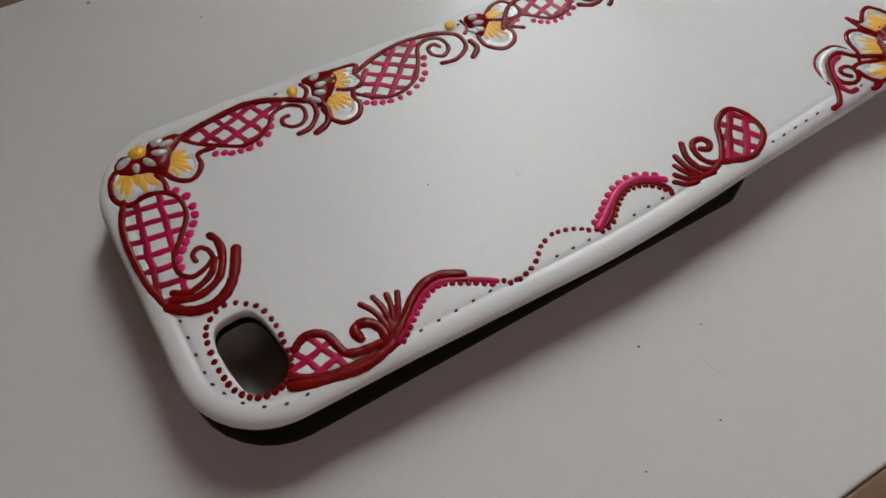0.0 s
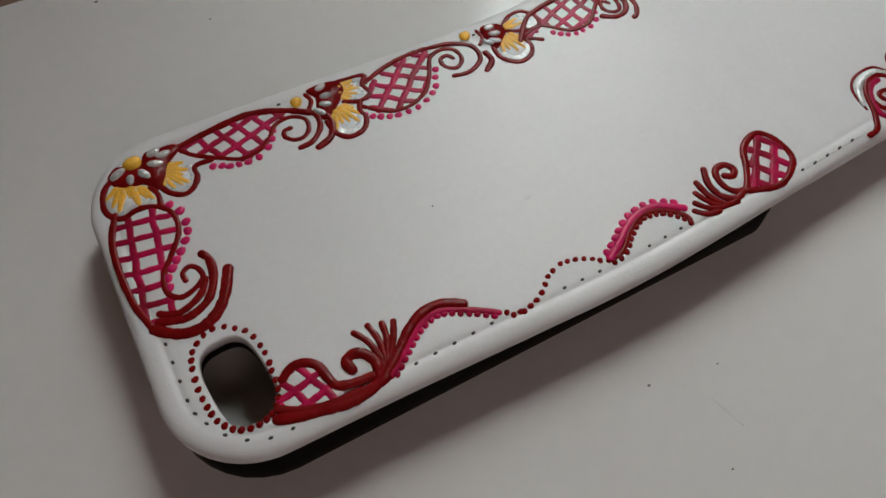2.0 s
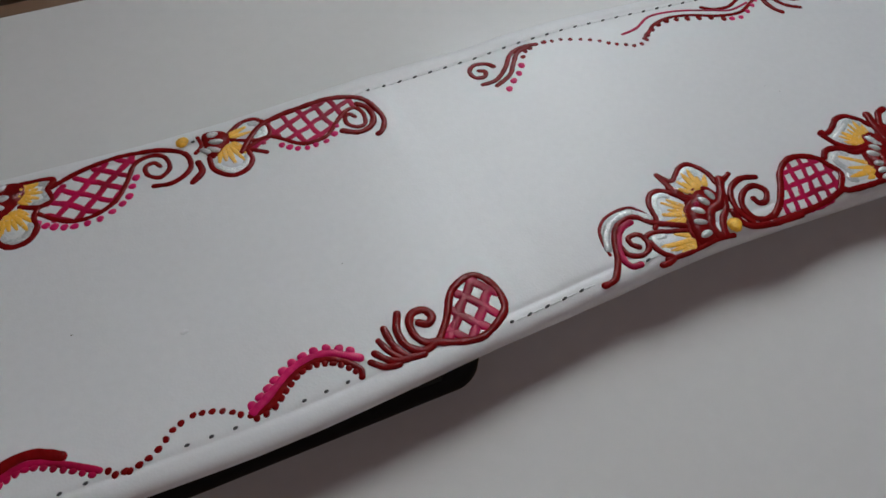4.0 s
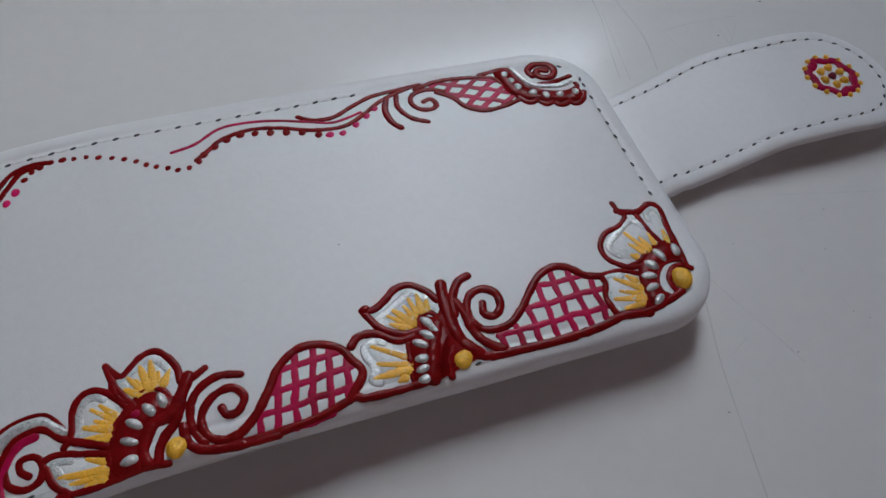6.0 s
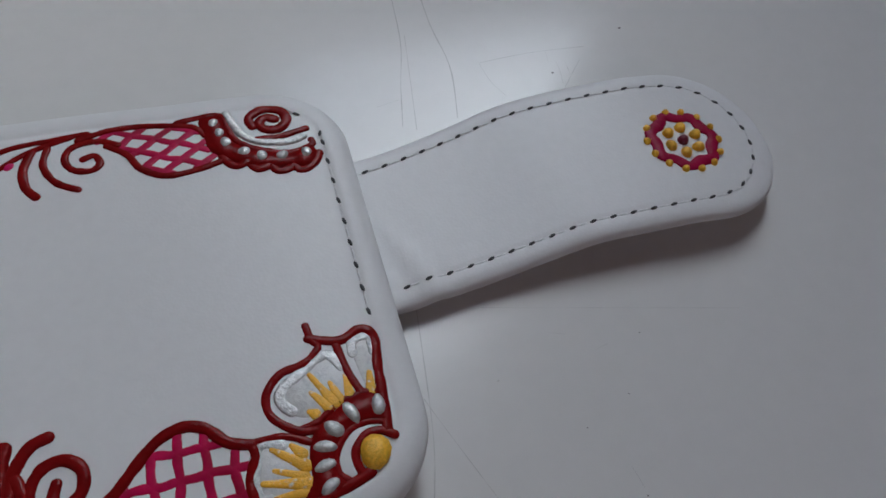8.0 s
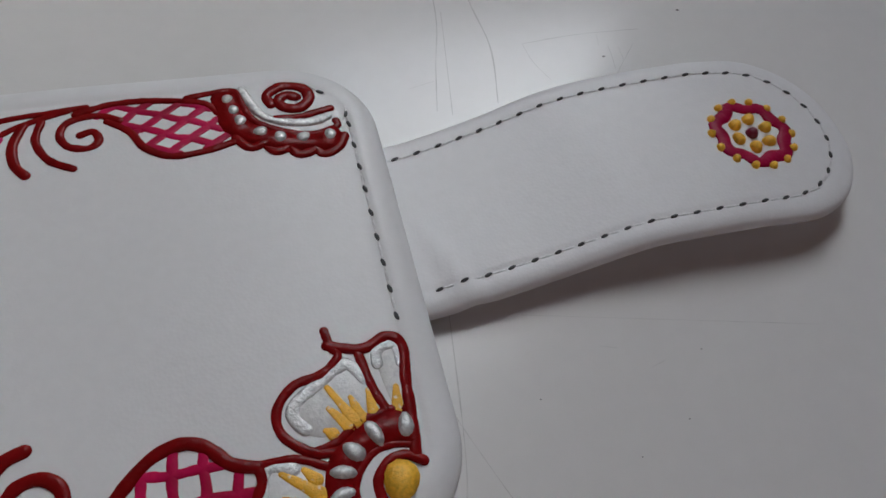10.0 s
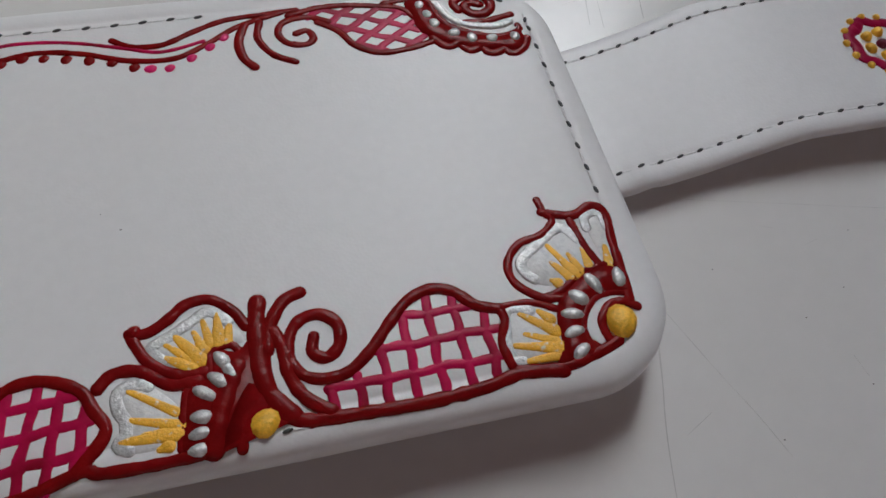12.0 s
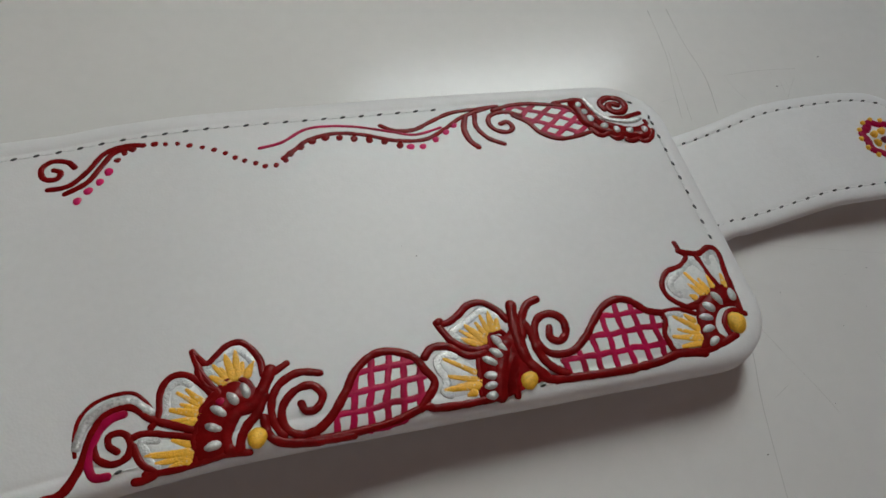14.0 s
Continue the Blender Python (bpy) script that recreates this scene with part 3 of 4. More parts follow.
dots(red, 0.57, "-157.1,9.8 -156.0,10.9 -154.6,11.8 -153.0,12.2 -151.2,11.8 -149.8,10.8 -148.5,9.7 -147.7,8.1 -147.3,6.2 -147.1,4.7 -147.1,2.8 -147.3,1.4 -147.3,-0.3 -147.5,-1.8 -148.0,-3.2 -148.6,-4.2 -149.7,-5.1 -150.8,-5.6 -152.0,-5.9 -153.4,-5.9 -154.7,-5.5 -155.8,-4.8 -156.7,-3.8 -157.4,-2.6 -157.8,-1.2 -158.0,0.1 -158.2,1.7 -158.3,3.4 -158.2,5.2 -158.0,7.1 -157.7,8.5")
next_motif("paisley")
lattice("-145.9,49.2 -137.9,51.3 -131.5,51.5 -126.0,49.0 -129.2,46.4 -132.0,43.0 -136.6,42.0 -140.9,44.9", 20, 3.2, -66, 3.4, 1.1)
stroke(red, 1.46, "-146.4,49.8 -139.1,51.1 -132.0,51.7 -125.9,49.7 -121.8,47.1")
stroke(red, 0.98, "-146.1,48.7 -144.1,46.7 -140.6,44.4 -137.0,42.4 -133.5,42.8 -130.8,44.7 -128.7,47.2 -125.6,47.8 -123.3,46.3 -123.3,44.0 -124.8,42.3 -126.8,42.3 -128.1,43.7 -127.7,45.1 -126.4,45.3")
stroke(red, 1.22, "-126.5,40.1 -123.9,40.6 -121.5,43.0 -120.9,45.7 -121.9,47.6")
stroke(red, 1.46, "-123.5,38.8 -120.6,40.1 -119.0,43.3 -119.4,46.2")
dots(rose, 0.76, "-142.1,43.0 -140.6,42.4 -139.4,41.7 -137.8,41.4 -136.1,41.2 -134.0,41.4 -131.7,42.8 -130.4,44.4")
next_motif("flower")
blob(red, "-120.5,52.5 -117.0,53.0 -114.0,52.2 -113.7,49.6 -115.7,47.2 -118.7,44.7 -120.3,44.4 -120.4,47.2 -119.6,50.1")
stroke(red, 0.98, "-120.9,51.6 -120.5,49.7 -121.8,47.8")
stroke(red, 1.10, "-114.4,52.1 -111.0,51.9 -108.8,51.3 -110.2,49.5 -109.8,46.7 -112.2,45.8 -115.0,46.9")
stroke(red, 1.22, "-119.8,43.7 -119.3,40.4 -117.3,38.5 -114.4,39.1 -112.9,41.5 -113.2,43.5 -112.2,45.8")
petal("-114.0,51.4 -109.7,50.9 -110.5,49.2 -110.3,47.0 -112.4,46.5 -114.8,47.8", "-114.9,49.8")
petal("-118.9,43.7 -118.8,40.8 -117.0,39.2 -114.6,39.9 -113.5,41.8 -113.7,44.2 -115.0,46.2 -117.3,45.1", "-116.9,45.9")
bead(gold, 1.2, "-123.2,50.5")
bead(silver, 1.2, "-117.7,52.0")
bead(silver, 1.2, "-117.6,49.6")
bead(silver, 1.15, "-118.5,47.7")
bead(silver, 1.2, "-120.1,46.4")
next_motif("paisley")
lattice("-110.0,47.6 -103.3,51.1 -97.4,52.5 -94.9,51.8 -97.3,46.2 -100.1,42.6 -104.4,40.6 -108.4,41.0 -111.0,43.2", -36, 3.0, 45, 3.3, 1.1)
stroke(red, 1.10, "-110.4,49.2 -104.2,51.7 -98.6,52.7 -93.8,52.5 -89.9,51.8 -86.4,49.6 -85.9,46.6 -87.2,44.6 -90.1,43.3 -93.1,43.7")
stroke(red, 0.98, "-112.3,44.2 -108.4,41.0 -104.2,40.5 -100.0,42.5 -97.3,46.2 -95.2,50.0 -92.2,51.1 -89.9,49.9 -89.6,47.1 -91.6,45.4 -93.5,46.6 -93.6,48.6 -92.0,49.2 -91.1,48.0")
stroke(red, 1.34, "-86.6,42.2 -84.5,44.1 -84.6,46.5")
dots(rose, 0.71, "-112.8,42.1 -111.6,41.2 -110.3,40.5 -108.8,39.8 -107.2,39.4 -105.1,39.3 -103.0,39.5 -100.8,40.4 -98.9,41.6 -97.5,42.9 -96.6,45.0 -95.6,46.8")
next_motif("flower")
blob(red, "-82.4,53.1 -79.3,53.1 -77.8,51.6 -78.2,49.5 -81.3,46.6 -82.7,47.4 -82.8,49.6")
stroke(red, 0.85, "-83.3,52.7 -83.1,50.5 -84.5,49.0")
stroke(red, 0.98, "-78.2,51.4 -75.1,53.7 -72.0,53.7 -70.4,50.9 -71.0,48.7 -74.1,48.6 -77.6,50.0")
stroke(red, 1.10, "-82.5,46.9 -82.4,43.9 -79.8,41.5 -76.9,42.0 -75.4,44.0 -75.3,46.4 -72.5,44.8")
petal("-77.6,51.5 -75.1,52.9 -72.6,52.8 -71.1,50.7 -71.6,49.0 -73.9,49.2 -77.1,50.5", "-77.7,50.8")
petal("-81.5,46.8 -81.7,44.1 -79.4,42.2 -77.1,42.7 -75.9,44.3 -76.0,47.3 -77.9,49.0", "-79.1,48.9")
bead(gold, 1.2, "-86.2,52.3")
bead(silver, 1.15, "-80.7,52.3")
bead(silver, 1.2, "-80.5,50.3")
bead(silver, 1.2, "-81.3,48.5")
bead(silver, 1.05, "-82.7,48.6")
next_motif("paisley")
lattice("-148.4,-4.6 -145.9,-0.3 -142.7,0.0 -140.6,-1.9 -139.9,-5.0 -138.1,-7.1 -142.4,-7.8 -146.7,-6.8", -67, 3.1, 13, 3.0, 1.1)
stroke(red, 1.71, "-146.4,-0.8 -144.7,0.4 -142.5,0.4 -140.7,-1.0 -140.1,-3.4 -139.4,-5.3 -137.2,-6.1 -133.8,-6.4")
stroke(red, 1.95, "-149.4,-6.4 -146.1,-7.5 -141.7,-8.4 -137.5,-8.8 -131.9,-7.5")
stroke(red, 1.46, "-148.8,-4.9 -144.9,-7.0 -140.5,-7.8 -136.0,-7.8")
stroke(red, 1.95, "-136.2,-4.1 -136.5,-2.4 -135.0,-1.7 -133.4,-2.5 -132.4,-4.6 -132.9,-6.9")
next_motif("leaf_spray")
stroke(red, 1.22, "-133.4,1.6 -132.1,-0.6 -131.4,-4.0 -131.9,-6.9")
stroke(red, 1.22, "-130.9,1.8 -130.4,-1.0 -130.8,-4.3 -131.8,-6.9")
stroke(red, 1.22, "-128.7,1.2 -129.1,-1.5 -130.4,-4.5 -131.6,-7.0")
stroke(red, 1.22, "-126.9,0.7 -128.2,-2.0 -130.2,-4.9 -131.9,-7.5")
stroke(red, 1.89, "-132.4,-7.5 -128.6,-4.6 -123.8,-0.7 -119.4,0.3 -115.4,-1.5")
scallop(pink, 1.15, "-131.3,-7.8 -127.2,-4.5 -123.3,-1.8 -119.5,-1.0 -115.1,-2.9 -110.9,-5.5")
next_motif("dot_chain")
dots(red, 0.53, "-109.8,-6.0 -109.0,-6.9 -107.7,-6.9 -107.1,-7.1 -105.7,-6.7 -104.3,-6.2 -102.8,-5.4 -101.5,-4.3 -100.3,-3.2 -99.0,-2.6 -97.1,-2.0 -95.8,-2.1 -94.4,-2.4 -93.0,-2.9 -91.7,-3.6 -90.7,-4.4")
next_motif("leaf_spray")
scallop(red, 1.15, "-89.4,-5.1 -86.3,-4.6 -83.1,-1.9 -80.0,-0.1 -77.0,0.0 -74.2,-1.3 -72.0,-3.6 -72.2,-5.1")
scallop(rose, 1.49, "-88.9,-4.8 -85.3,-2.5 -81.9,-0.2 -78.6,0.8 -75.4,0.5 -71.4,-1.9", 1)
stroke(red, 1.34, "-69.0,-2.0 -67.8,-3.5 -66.1,-4.5 -61.9,-4.9")
stroke(red, 1.22, "-67.7,-0.2 -66.8,-2.5 -65.5,-4.3")
stroke(red, 1.34, "-66.2,1.6 -65.8,-1.8 -64.3,-4.4 -62.0,-5.0")
stroke(red, 1.46, "-63.2,3.4 -64.4,0.3 -63.8,-2.8 -61.5,-4.3 -59.3,-3.5")
stroke(red, 1.46, "-60.6,0.6 -59.3,-0.1 -58.2,1.0 -59.0,2.6 -61.0,2.6 -62.1,0.9 -62.0,-1.5 -60.8,-3.1 -58.5,-3.6")
stroke(red, 1.22, "-70.1,-3.3 -68.3,-4.8 -66.1,-5.2")
next_motif("paisley")
dense_lattice("-58.3,-3.5 -55.9,-0.3 -53.2,3.9 -50.1,5.7 -47.8,5.2 -46.5,2.6 -46.6,-1.1 -48.9,-3.4 -52.2,-4.9 -55.7,-4.5", 49, 3.3, -52, 3.4)
stroke(red, 1.45, "-58.6,-3.3 -56.1,-0.2 -53.5,4.1 -50.2,6.0 -47.8,5.6 -46.1,2.7 -46.2,-1.2 -48.6,-3.7 -52.2,-5.4 -55.8,-5.0 -59.1,-3.7")
next_motif("paisley")
lattice("-76.2,46.2 -72.4,51.5 -67.7,52.8 -63.9,53.6 -58.5,54.3 -53.0,52.4 -54.8,49.7 -57.9,47.8 -61.0,45.2 -65.6,44.7 -69.9,48.1 -73.6,46.6", 24, 3.0, -76, 3.2)
stroke(red, 1.22, "-76.7,46.3 -72.4,51.3 -67.7,53.1 -63.8,53.8 -58.5,54.4 -54.2,53.7 -51.1,51.9 -49.6,48.1 -49.4,45.3 -50.6,43.0 -51.7,42.3")
stroke(red, 0.98, "-76.2,46.8 -71.7,48.4 -69.9,47.9 -65.6,44.6 -61.0,45.0 -58.2,47.7 -55.7,49.9 -53.5,50.3 -52.5,48.3 -53.1,45.7 -54.8,45.3 -56.3,46.7 -56.1,48.5 -55.1,49.0 -54.3,48.0")
stroke(red, 1.34, "-57.7,45.2 -55.1,43.9 -52.4,44.6 -51.0,46.9 -51.3,49.6 -52.8,51.2")
dots(rose, 0.67, "-58.5,46.9 -59.4,45.0 -61.4,43.8 -63.5,43.6 -65.2,43.4 -66.9,43.8 -68.2,44.6 -69.4,45.6")
next_motif("leaf_spray")
stroke(red, 1.10, "-22.6,52.8 -23.7,54.2 -26.1,54.7 -27.8,53.2 -27.4,51.1 -25.5,50.8 -24.8,52.1 -25.9,52.8")
stroke(red, 1.10, "-26.9,48.7 -23.6,49.0 -20.5,51.5 -17.8,54.8 -14.3,56.0 -11.3,55.7")
stroke(red, 1.10, "-24.3,47.4 -20.7,49.1 -18.4,52.0 -16.3,54.6 -13.4,55.4")
dots(rose, 0.73, "-22.4,45.6 -20.6,47.3 -18.7,48.8 -17.2,50.7")
dots(red, 0.61, "-15.7,53.0 -14.5,54.4 -13.1,55.0 -11.5,55.7 -9.5,55.7")
next_motif("dot_chain")
dots(red, 0.52, "-7.7,55.4 -5.7,55.2 -3.8,54.5 -1.7,53.8 0.2,53.0 2.0,52.0 3.5,50.8 5.0,49.9 6.8,49.1 8.3,48.2 10.2,48.2 12.0,49.0")
next_motif("leaf_spray")
stroke(red, 0.98, "11.6,49.5 13.9,51.3 16.2,53.1 19.4,54.1 22.6,54.3 27.1,53.4 32.3,51.4 37.8,51.0 42.2,53.1 46.4,55.8 52.2,57.6")
dots(red, 0.73, "13.0,50.5 15.0,51.8 17.3,52.9 19.8,53.5 22.3,53.2 24.9,52.7 27.6,52.1 30.3,51.3 32.9,50.1")
dots(rose, 0.73, "34.8,49.6 37.1,49.4 39.9,50.8 42.3,52.4 44.2,53.9")
stroke(pink, 0.67, "7.9,52.4 11.9,53.3 16.5,56.0 21.0,56.3 26.4,55.5 31.7,53.8 36.2,52.4 41.6,53.6")
stroke(red, 0.98, "30.4,55.4 32.7,53.9 36.4,53.6 40.5,55.5 44.7,57.2 49.7,57.6 54.2,57.9")
stroke(red, 1.34, "47.1,55.9 46.0,52.8 46.3,49.8 47.5,48.0")
stroke(red, 1.10, "49.1,56.1 48.5,53.1 50.0,49.9 52.7,48.1")
stroke(red, 1.10, "53.5,53.2 55.0,53.6 55.6,52.0 54.4,51.0 52.2,51.6 51.2,53.6 52.2,55.6 55.4,56.2 58.1,54.9")
next_motif("paisley")
lattice("53.9,56.5 57.7,57.7 61.8,57.6 67.6,56.1 69.3,54.5 69.7,51.6 71.5,49.7 67.6,48.6 63.5,48.4 60.4,50.2 58.8,53.6 56.2,55.4", -25, 2.7, 38, 2.7)
stroke(red, 1.10, "53.0,56.8 56.8,57.8 61.4,57.8 67.7,56.4 69.6,54.3")
stroke(red, 1.10, "56.6,55.0 59.1,52.9 60.7,50.0 63.6,48.1 67.7,48.3 71.7,49.4")
next_motif("crown")
blob(red, "69.0,57.4 71.8,57.5 72.5,54.7 73.3,52.2 76.3,50.1 80.4,49.0 83.2,50.0 84.0,48.3 82.8,46.1 80.0,46.5 75.4,47.2 71.5,49.6 69.7,51.5 69.3,54.5")
stroke(red, 1.10, "66.1,57.5 69.2,57.9 72.0,57.7 72.7,54.7 73.7,52.3 76.4,50.2 80.4,49.0 83.5,49.9 83.6,50.9")
stroke(red, 1.34, "71.3,49.9 72.2,48.4 73.2,47.9 74.5,48.4 74.9,47.8 75.6,46.9 76.9,47.1 77.5,47.4 77.9,46.4 78.7,46.0 79.9,46.3 80.5,46.6 81.0,45.8 82.1,45.8 83.4,46.8 84.2,48.3")
stroke(silver, 1.34, "72.8,57.9 73.6,55.5 74.5,53.4 76.6,51.7 80.5,51.0 82.7,51.7")
bead(silver, 0.9, "70.9,56.3")
bead(silver, 0.9, "71.5,54.3")
bead(silver, 1.0, "72.1,52.4")
bead(silver, 1.0, "74.3,50.2")
bead(silver, 1.0, "76.5,49.0")
bead(silver, 1.0, "79.2,48.6")
bead(silver, 1.0, "82.5,48.6")
stroke(red, 1.59, "76.1,54.7 75.8,56.4 77.9,57.8 80.4,57.1 80.9,55.1 79.5,53.6 77.7,53.9 77.1,55.2 78.1,56.1 79.3,55.6")
stroke(red, 1.10, "76.2,52.2 79.1,52.1 81.4,52.6 83.3,53.1")
next_motif("flower")
stroke(red, 0.67, "-24.2,2.0 -24.2,4.3 -23.5,7.2 -21.4,9.2 -18.2,9.9 -15.5,9.3 -13.3,6.1")
stroke(red, 1.34, "-28.3,-3.3 -25.8,-2.6 -23.5,0.6 -22.4,3.5 -20.8,6.3 -18.5,7.7 -16.1,7.4 -13.5,5.0 -8.6,2.6")
stroke(silver, 1.52, "-24.0,3.2 -22.7,6.2 -20.1,8.1 -16.5,8.5 -13.9,6.2")
stroke(pink, 1.34, "-20.2,-1.7 -22.0,-1.4 -22.5,0.9 -21.4,4.1 -19.6,6.2 -17.5,6.7")
stroke(red, 1.10, "-18.7,1.5 -19.7,2.5 -19.6,3.9 -17.9,4.0 -16.9,2.7 -17.3,0.6 -19.3,-0.2 -21.3,1.0 -21.7,3.1")
stroke(red, 1.10, "-17.0,2.7 -15.2,3.3 -11.6,2.4 -7.6,1.1")
stroke(red, 1.22, "-16.5,1.7 -15.7,-0.8 -14.0,-2.5 -15.5,-3.2 -16.7,-3.2")
petal("-15.3,2.4 -8.8,0.8 -8.2,-1.1 -11.4,-2.3 -14.3,-1.8 -15.3,0.4", "-8.3,-0.7")
stroke(red, 1.22, "-14.0,4.0 -12.8,5.6 -12.3,8.9 -10.9,10.9 -8.9,11.1 -7.0,9.7 -5.1,7.1")
petal("-12.9,4.5 -12.1,5.9 -11.7,8.7 -10.4,10.4 -8.6,10.2 -6.7,7.8 -6.8,5.5 -7.7,3.2 -10.4,3.1", "-6.6,4.8")
stroke(red, 1.22, "-7.3,14.5 -6.6,11.4 -5.3,8.6 -4.0,7.2")
stroke(red, 1.22, "-7.3,14.5 -5.6,12.2 -3.9,13.3 -2.3,14.6 -0.3,14.9 1.2,13.4 2.2,11.2 2.3,8.9 3.8,9.1 5.9,10.2")
petal("-6.1,11.6 -3.0,13.3 -0.7,14.0 1.1,11.8 1.3,9.6 -1.5,9.2 -3.6,7.8 -4.8,9.6", "-1.8,8.5")
blob(red, "-6.1,7.0 -4.0,8.2 -2.0,8.8 0.0,7.7 1.3,6.3 0.7,4.4 -2.3,3.7 -3.6,2.2 -4.4,-0.1 -4.7,-1.8 -8.4,-2.2 -8.5,0.8 -7.6,4.0")
stroke(red, 1.28, "-6.8,11.2 -6.1,8.8 -4.2,7.4 -5.6,6.3 -7.0,5.3 -7.8,2.9 -8.5,0.5 -8.5,-1.9")
stroke(red, 1.04, "-4.7,7.0 -3.2,8.9 -1.3,9.1 0.1,7.9 1.0,5.7")
stroke(red, 1.95, "3.4,9.6 1.8,6.6 0.1,4.5 -2.1,3.9 -3.4,2.3 -4.2,0.3 -3.9,-1.4")
stroke(red, 1.52, "1.9,5.8 0.6,3.2 -1.0,1.7 -2.0,0.1 -2.5,-1.7")
stroke(red, 1.10, "-15.3,-2.5 -11.5,-2.6 -8.0,-2.3 -4.3,-1.9 -1.2,-2.2")
bead(silver, 1.2, "-0.6,6.9")
bead(silver, 1.2, "-2.5,6.0")
bead(pink, 0.8, "-4.3,5.9")
bead(silver, 1.2, "-4.7,4.5")
bead(silver, 1.15, "-5.7,2.2")
bead(silver, 1.2, "-6.0,-0.4")
bead(gold, 1.5, "0.1,-0.4")
stroke(red, 1.34, "10.5,7.8 7.3,8.4 4.2,6.9 2.8,4.3 2.7,1.4 3.8,-0.8")
stroke(red, 1.34, "7.0,3.5 7.5,2.3 9.1,2.4 10.3,4.3 8.9,6.1 6.3,5.6 4.2,3.3 4.2,0.4 6.3,-1.1 9.2,-0.7")
stroke(red, 1.46, "1.5,2.3 1.7,-0.1 3.4,-1.6 7.3,-2.4 13.6,-2.6")
next_motif("paisley")
lattice("9.4,-1.3 12.5,1.9 15.0,6.1 18.2,8.7 21.5,9.0 24.8,7.5 26.0,5.1 27.0,2.9 24.1,-0.4 19.8,-2.1 13.7,-2.4", 78, 2.5, 3, 3.0)
stroke(red, 1.46, "7.7,-1.4 10.8,0.6 13.6,4.0 15.7,7.1 18.8,9.3 22.0,9.4 25.1,7.8 26.3,5.5 27.3,3.0 24.3,-0.5")
stroke(red, 1.35, "7.3,-2.2 13.5,-2.2 19.9,-1.6 25.0,-0.3 26.6,-0.8 31.2,-1.0 35.8,-0.9")
next_motif("flower")
stroke(red, 1.46, "26.8,7.6 28.3,8.9 30.9,8.7 33.6,6.7 36.4,6.6")
petal("28.4,7.1 30.7,7.7 33.1,5.8 34.4,3.8 33.8,0.9 30.4,0.2 28.1,1.2 29.4,2.9 28.4,5.0", "34.8,2.3")
stroke(red, 1.34, "30.1,13.0 31.9,12.8 34.1,14.0 36.0,15.4 38.5,15.5 40.6,13.7 41.7,11.7")
stroke(red, 1.34, "30.1,13.0 30.7,11.5 31.9,9.4 34.6,7.5 37.1,7.5")
bead(red, 0.9, "30.5,13.1")
petal("31.6,10.9 34.3,12.3 36.5,13.6 38.3,14.4 40.4,12.6 41.3,9.9 38.1,10.2 36.4,8.2 34.7,8.0 32.9,9.2", "37.9,8.2")
blob(red, "35.1,5.4 36.1,6.5 37.6,6.9 37.9,9.0 38.8,9.6 40.5,9.1 41.9,10.4 43.4,11.2 44.3,10.0 43.8,7.9 43.7,5.8 44.0,3.9 45.1,1.6 45.8,0.5 44.3,1.1 43.1,2.6 42.3,4.2 41.8,5.3 41.0,4.8 39.9,3.1 38.7,0.8 37.6,-1.6 34.2,-0.6 34.6,2.4")
stroke(red, 0.98, "36.6,6.7 37.6,7.4 37.7,9.0 38.7,9.8 40.0,9.9 40.8,8.9")
stroke(red, 1.04, "35.3,6.4 34.7,3.7 34.1,0.0")
stroke(red, 2.20, "43.2,14.2 42.8,12.0 42.6,9.5 42.5,6.9 43.1,3.8 45.1,1.1")
stroke(red, 1.52, "47.8,14.6 45.8,13.8 44.1,11.2 43.5,8.5")
stroke(red, 2.32, "40.3,7.5 39.3,5.5 38.1,2.8 37.0,-0.8")
stroke(red, 1.65, "44.3,10.6 45.1,8.4 45.3,5.4 46.4,2.9 48.8,0.8")
stroke(red, 1.22, "39.7,-1.2 40.1,1.1 41.1,2.8 42.3,3.9")
bead(silver, 1.15, "38.9,8.3")
bead(silver, 1.15, "39.5,7.0")
bead(silver, 1.2, "38.3,6.2")
bead(silver, 1.2, "36.8,5.1")
bead(silver, 1.15, "36.3,2.7")
bead(silver, 1.1, "36.0,1.1")
bead(silver, 1.1, "35.7,-0.5")
bead(gold, 1.5, "42.2,0.9")
stroke(red, 1.46, "48.4,9.2 48.0,7.4 49.4,6.6 50.9,7.9 51.0,10.2 49.3,11.6 47.1,11.2 45.8,9.3 45.7,6.5 47.6,4.6 50.9,4.5 53.9,6.5 56.3,9.0 58.9,11.4 61.7,12.3 64.1,11.5 66.1,9.4 68.6,8.5")
next_motif("paisley")
lattice("48.9,3.2 52.0,4.2 55.0,7.2 58.1,10.6 61.6,12.0 64.7,10.6 67.0,8.2 69.0,7.0 67.8,4.5 68.1,2.0 65.9,1.0 61.3,0.2 55.4,0.0 49.1,0.9", 89, 2.9, 0, 3.2)
stroke(red, 1.59, "43.0,2.2 45.8,0.5 49.7,0.1 57.8,-0.2 64.7,0.1 68.9,0.8 73.5,0.2")
stroke(red, 1.22, "68.6,8.5 68.8,7.0 67.8,4.5 68.2,1.8")
next_motif("corner_flower")
stroke(red, 0.98, "68.3,8.6 72.1,8.6 75.0,7.2")
petal("69.4,8.6 73.3,7.0 73.9,4.8 73.7,1.9 70.5,1.6 68.2,2.3 68.1,4.9", "75.0,3.0")
stroke(red, 1.10, "77.1,21.7 77.4,19.8 78.0,18.5 76.0,16.8 73.1,16.1 71.1,13.8 71.3,11.1 74.0,8.8 77.1,8.5")
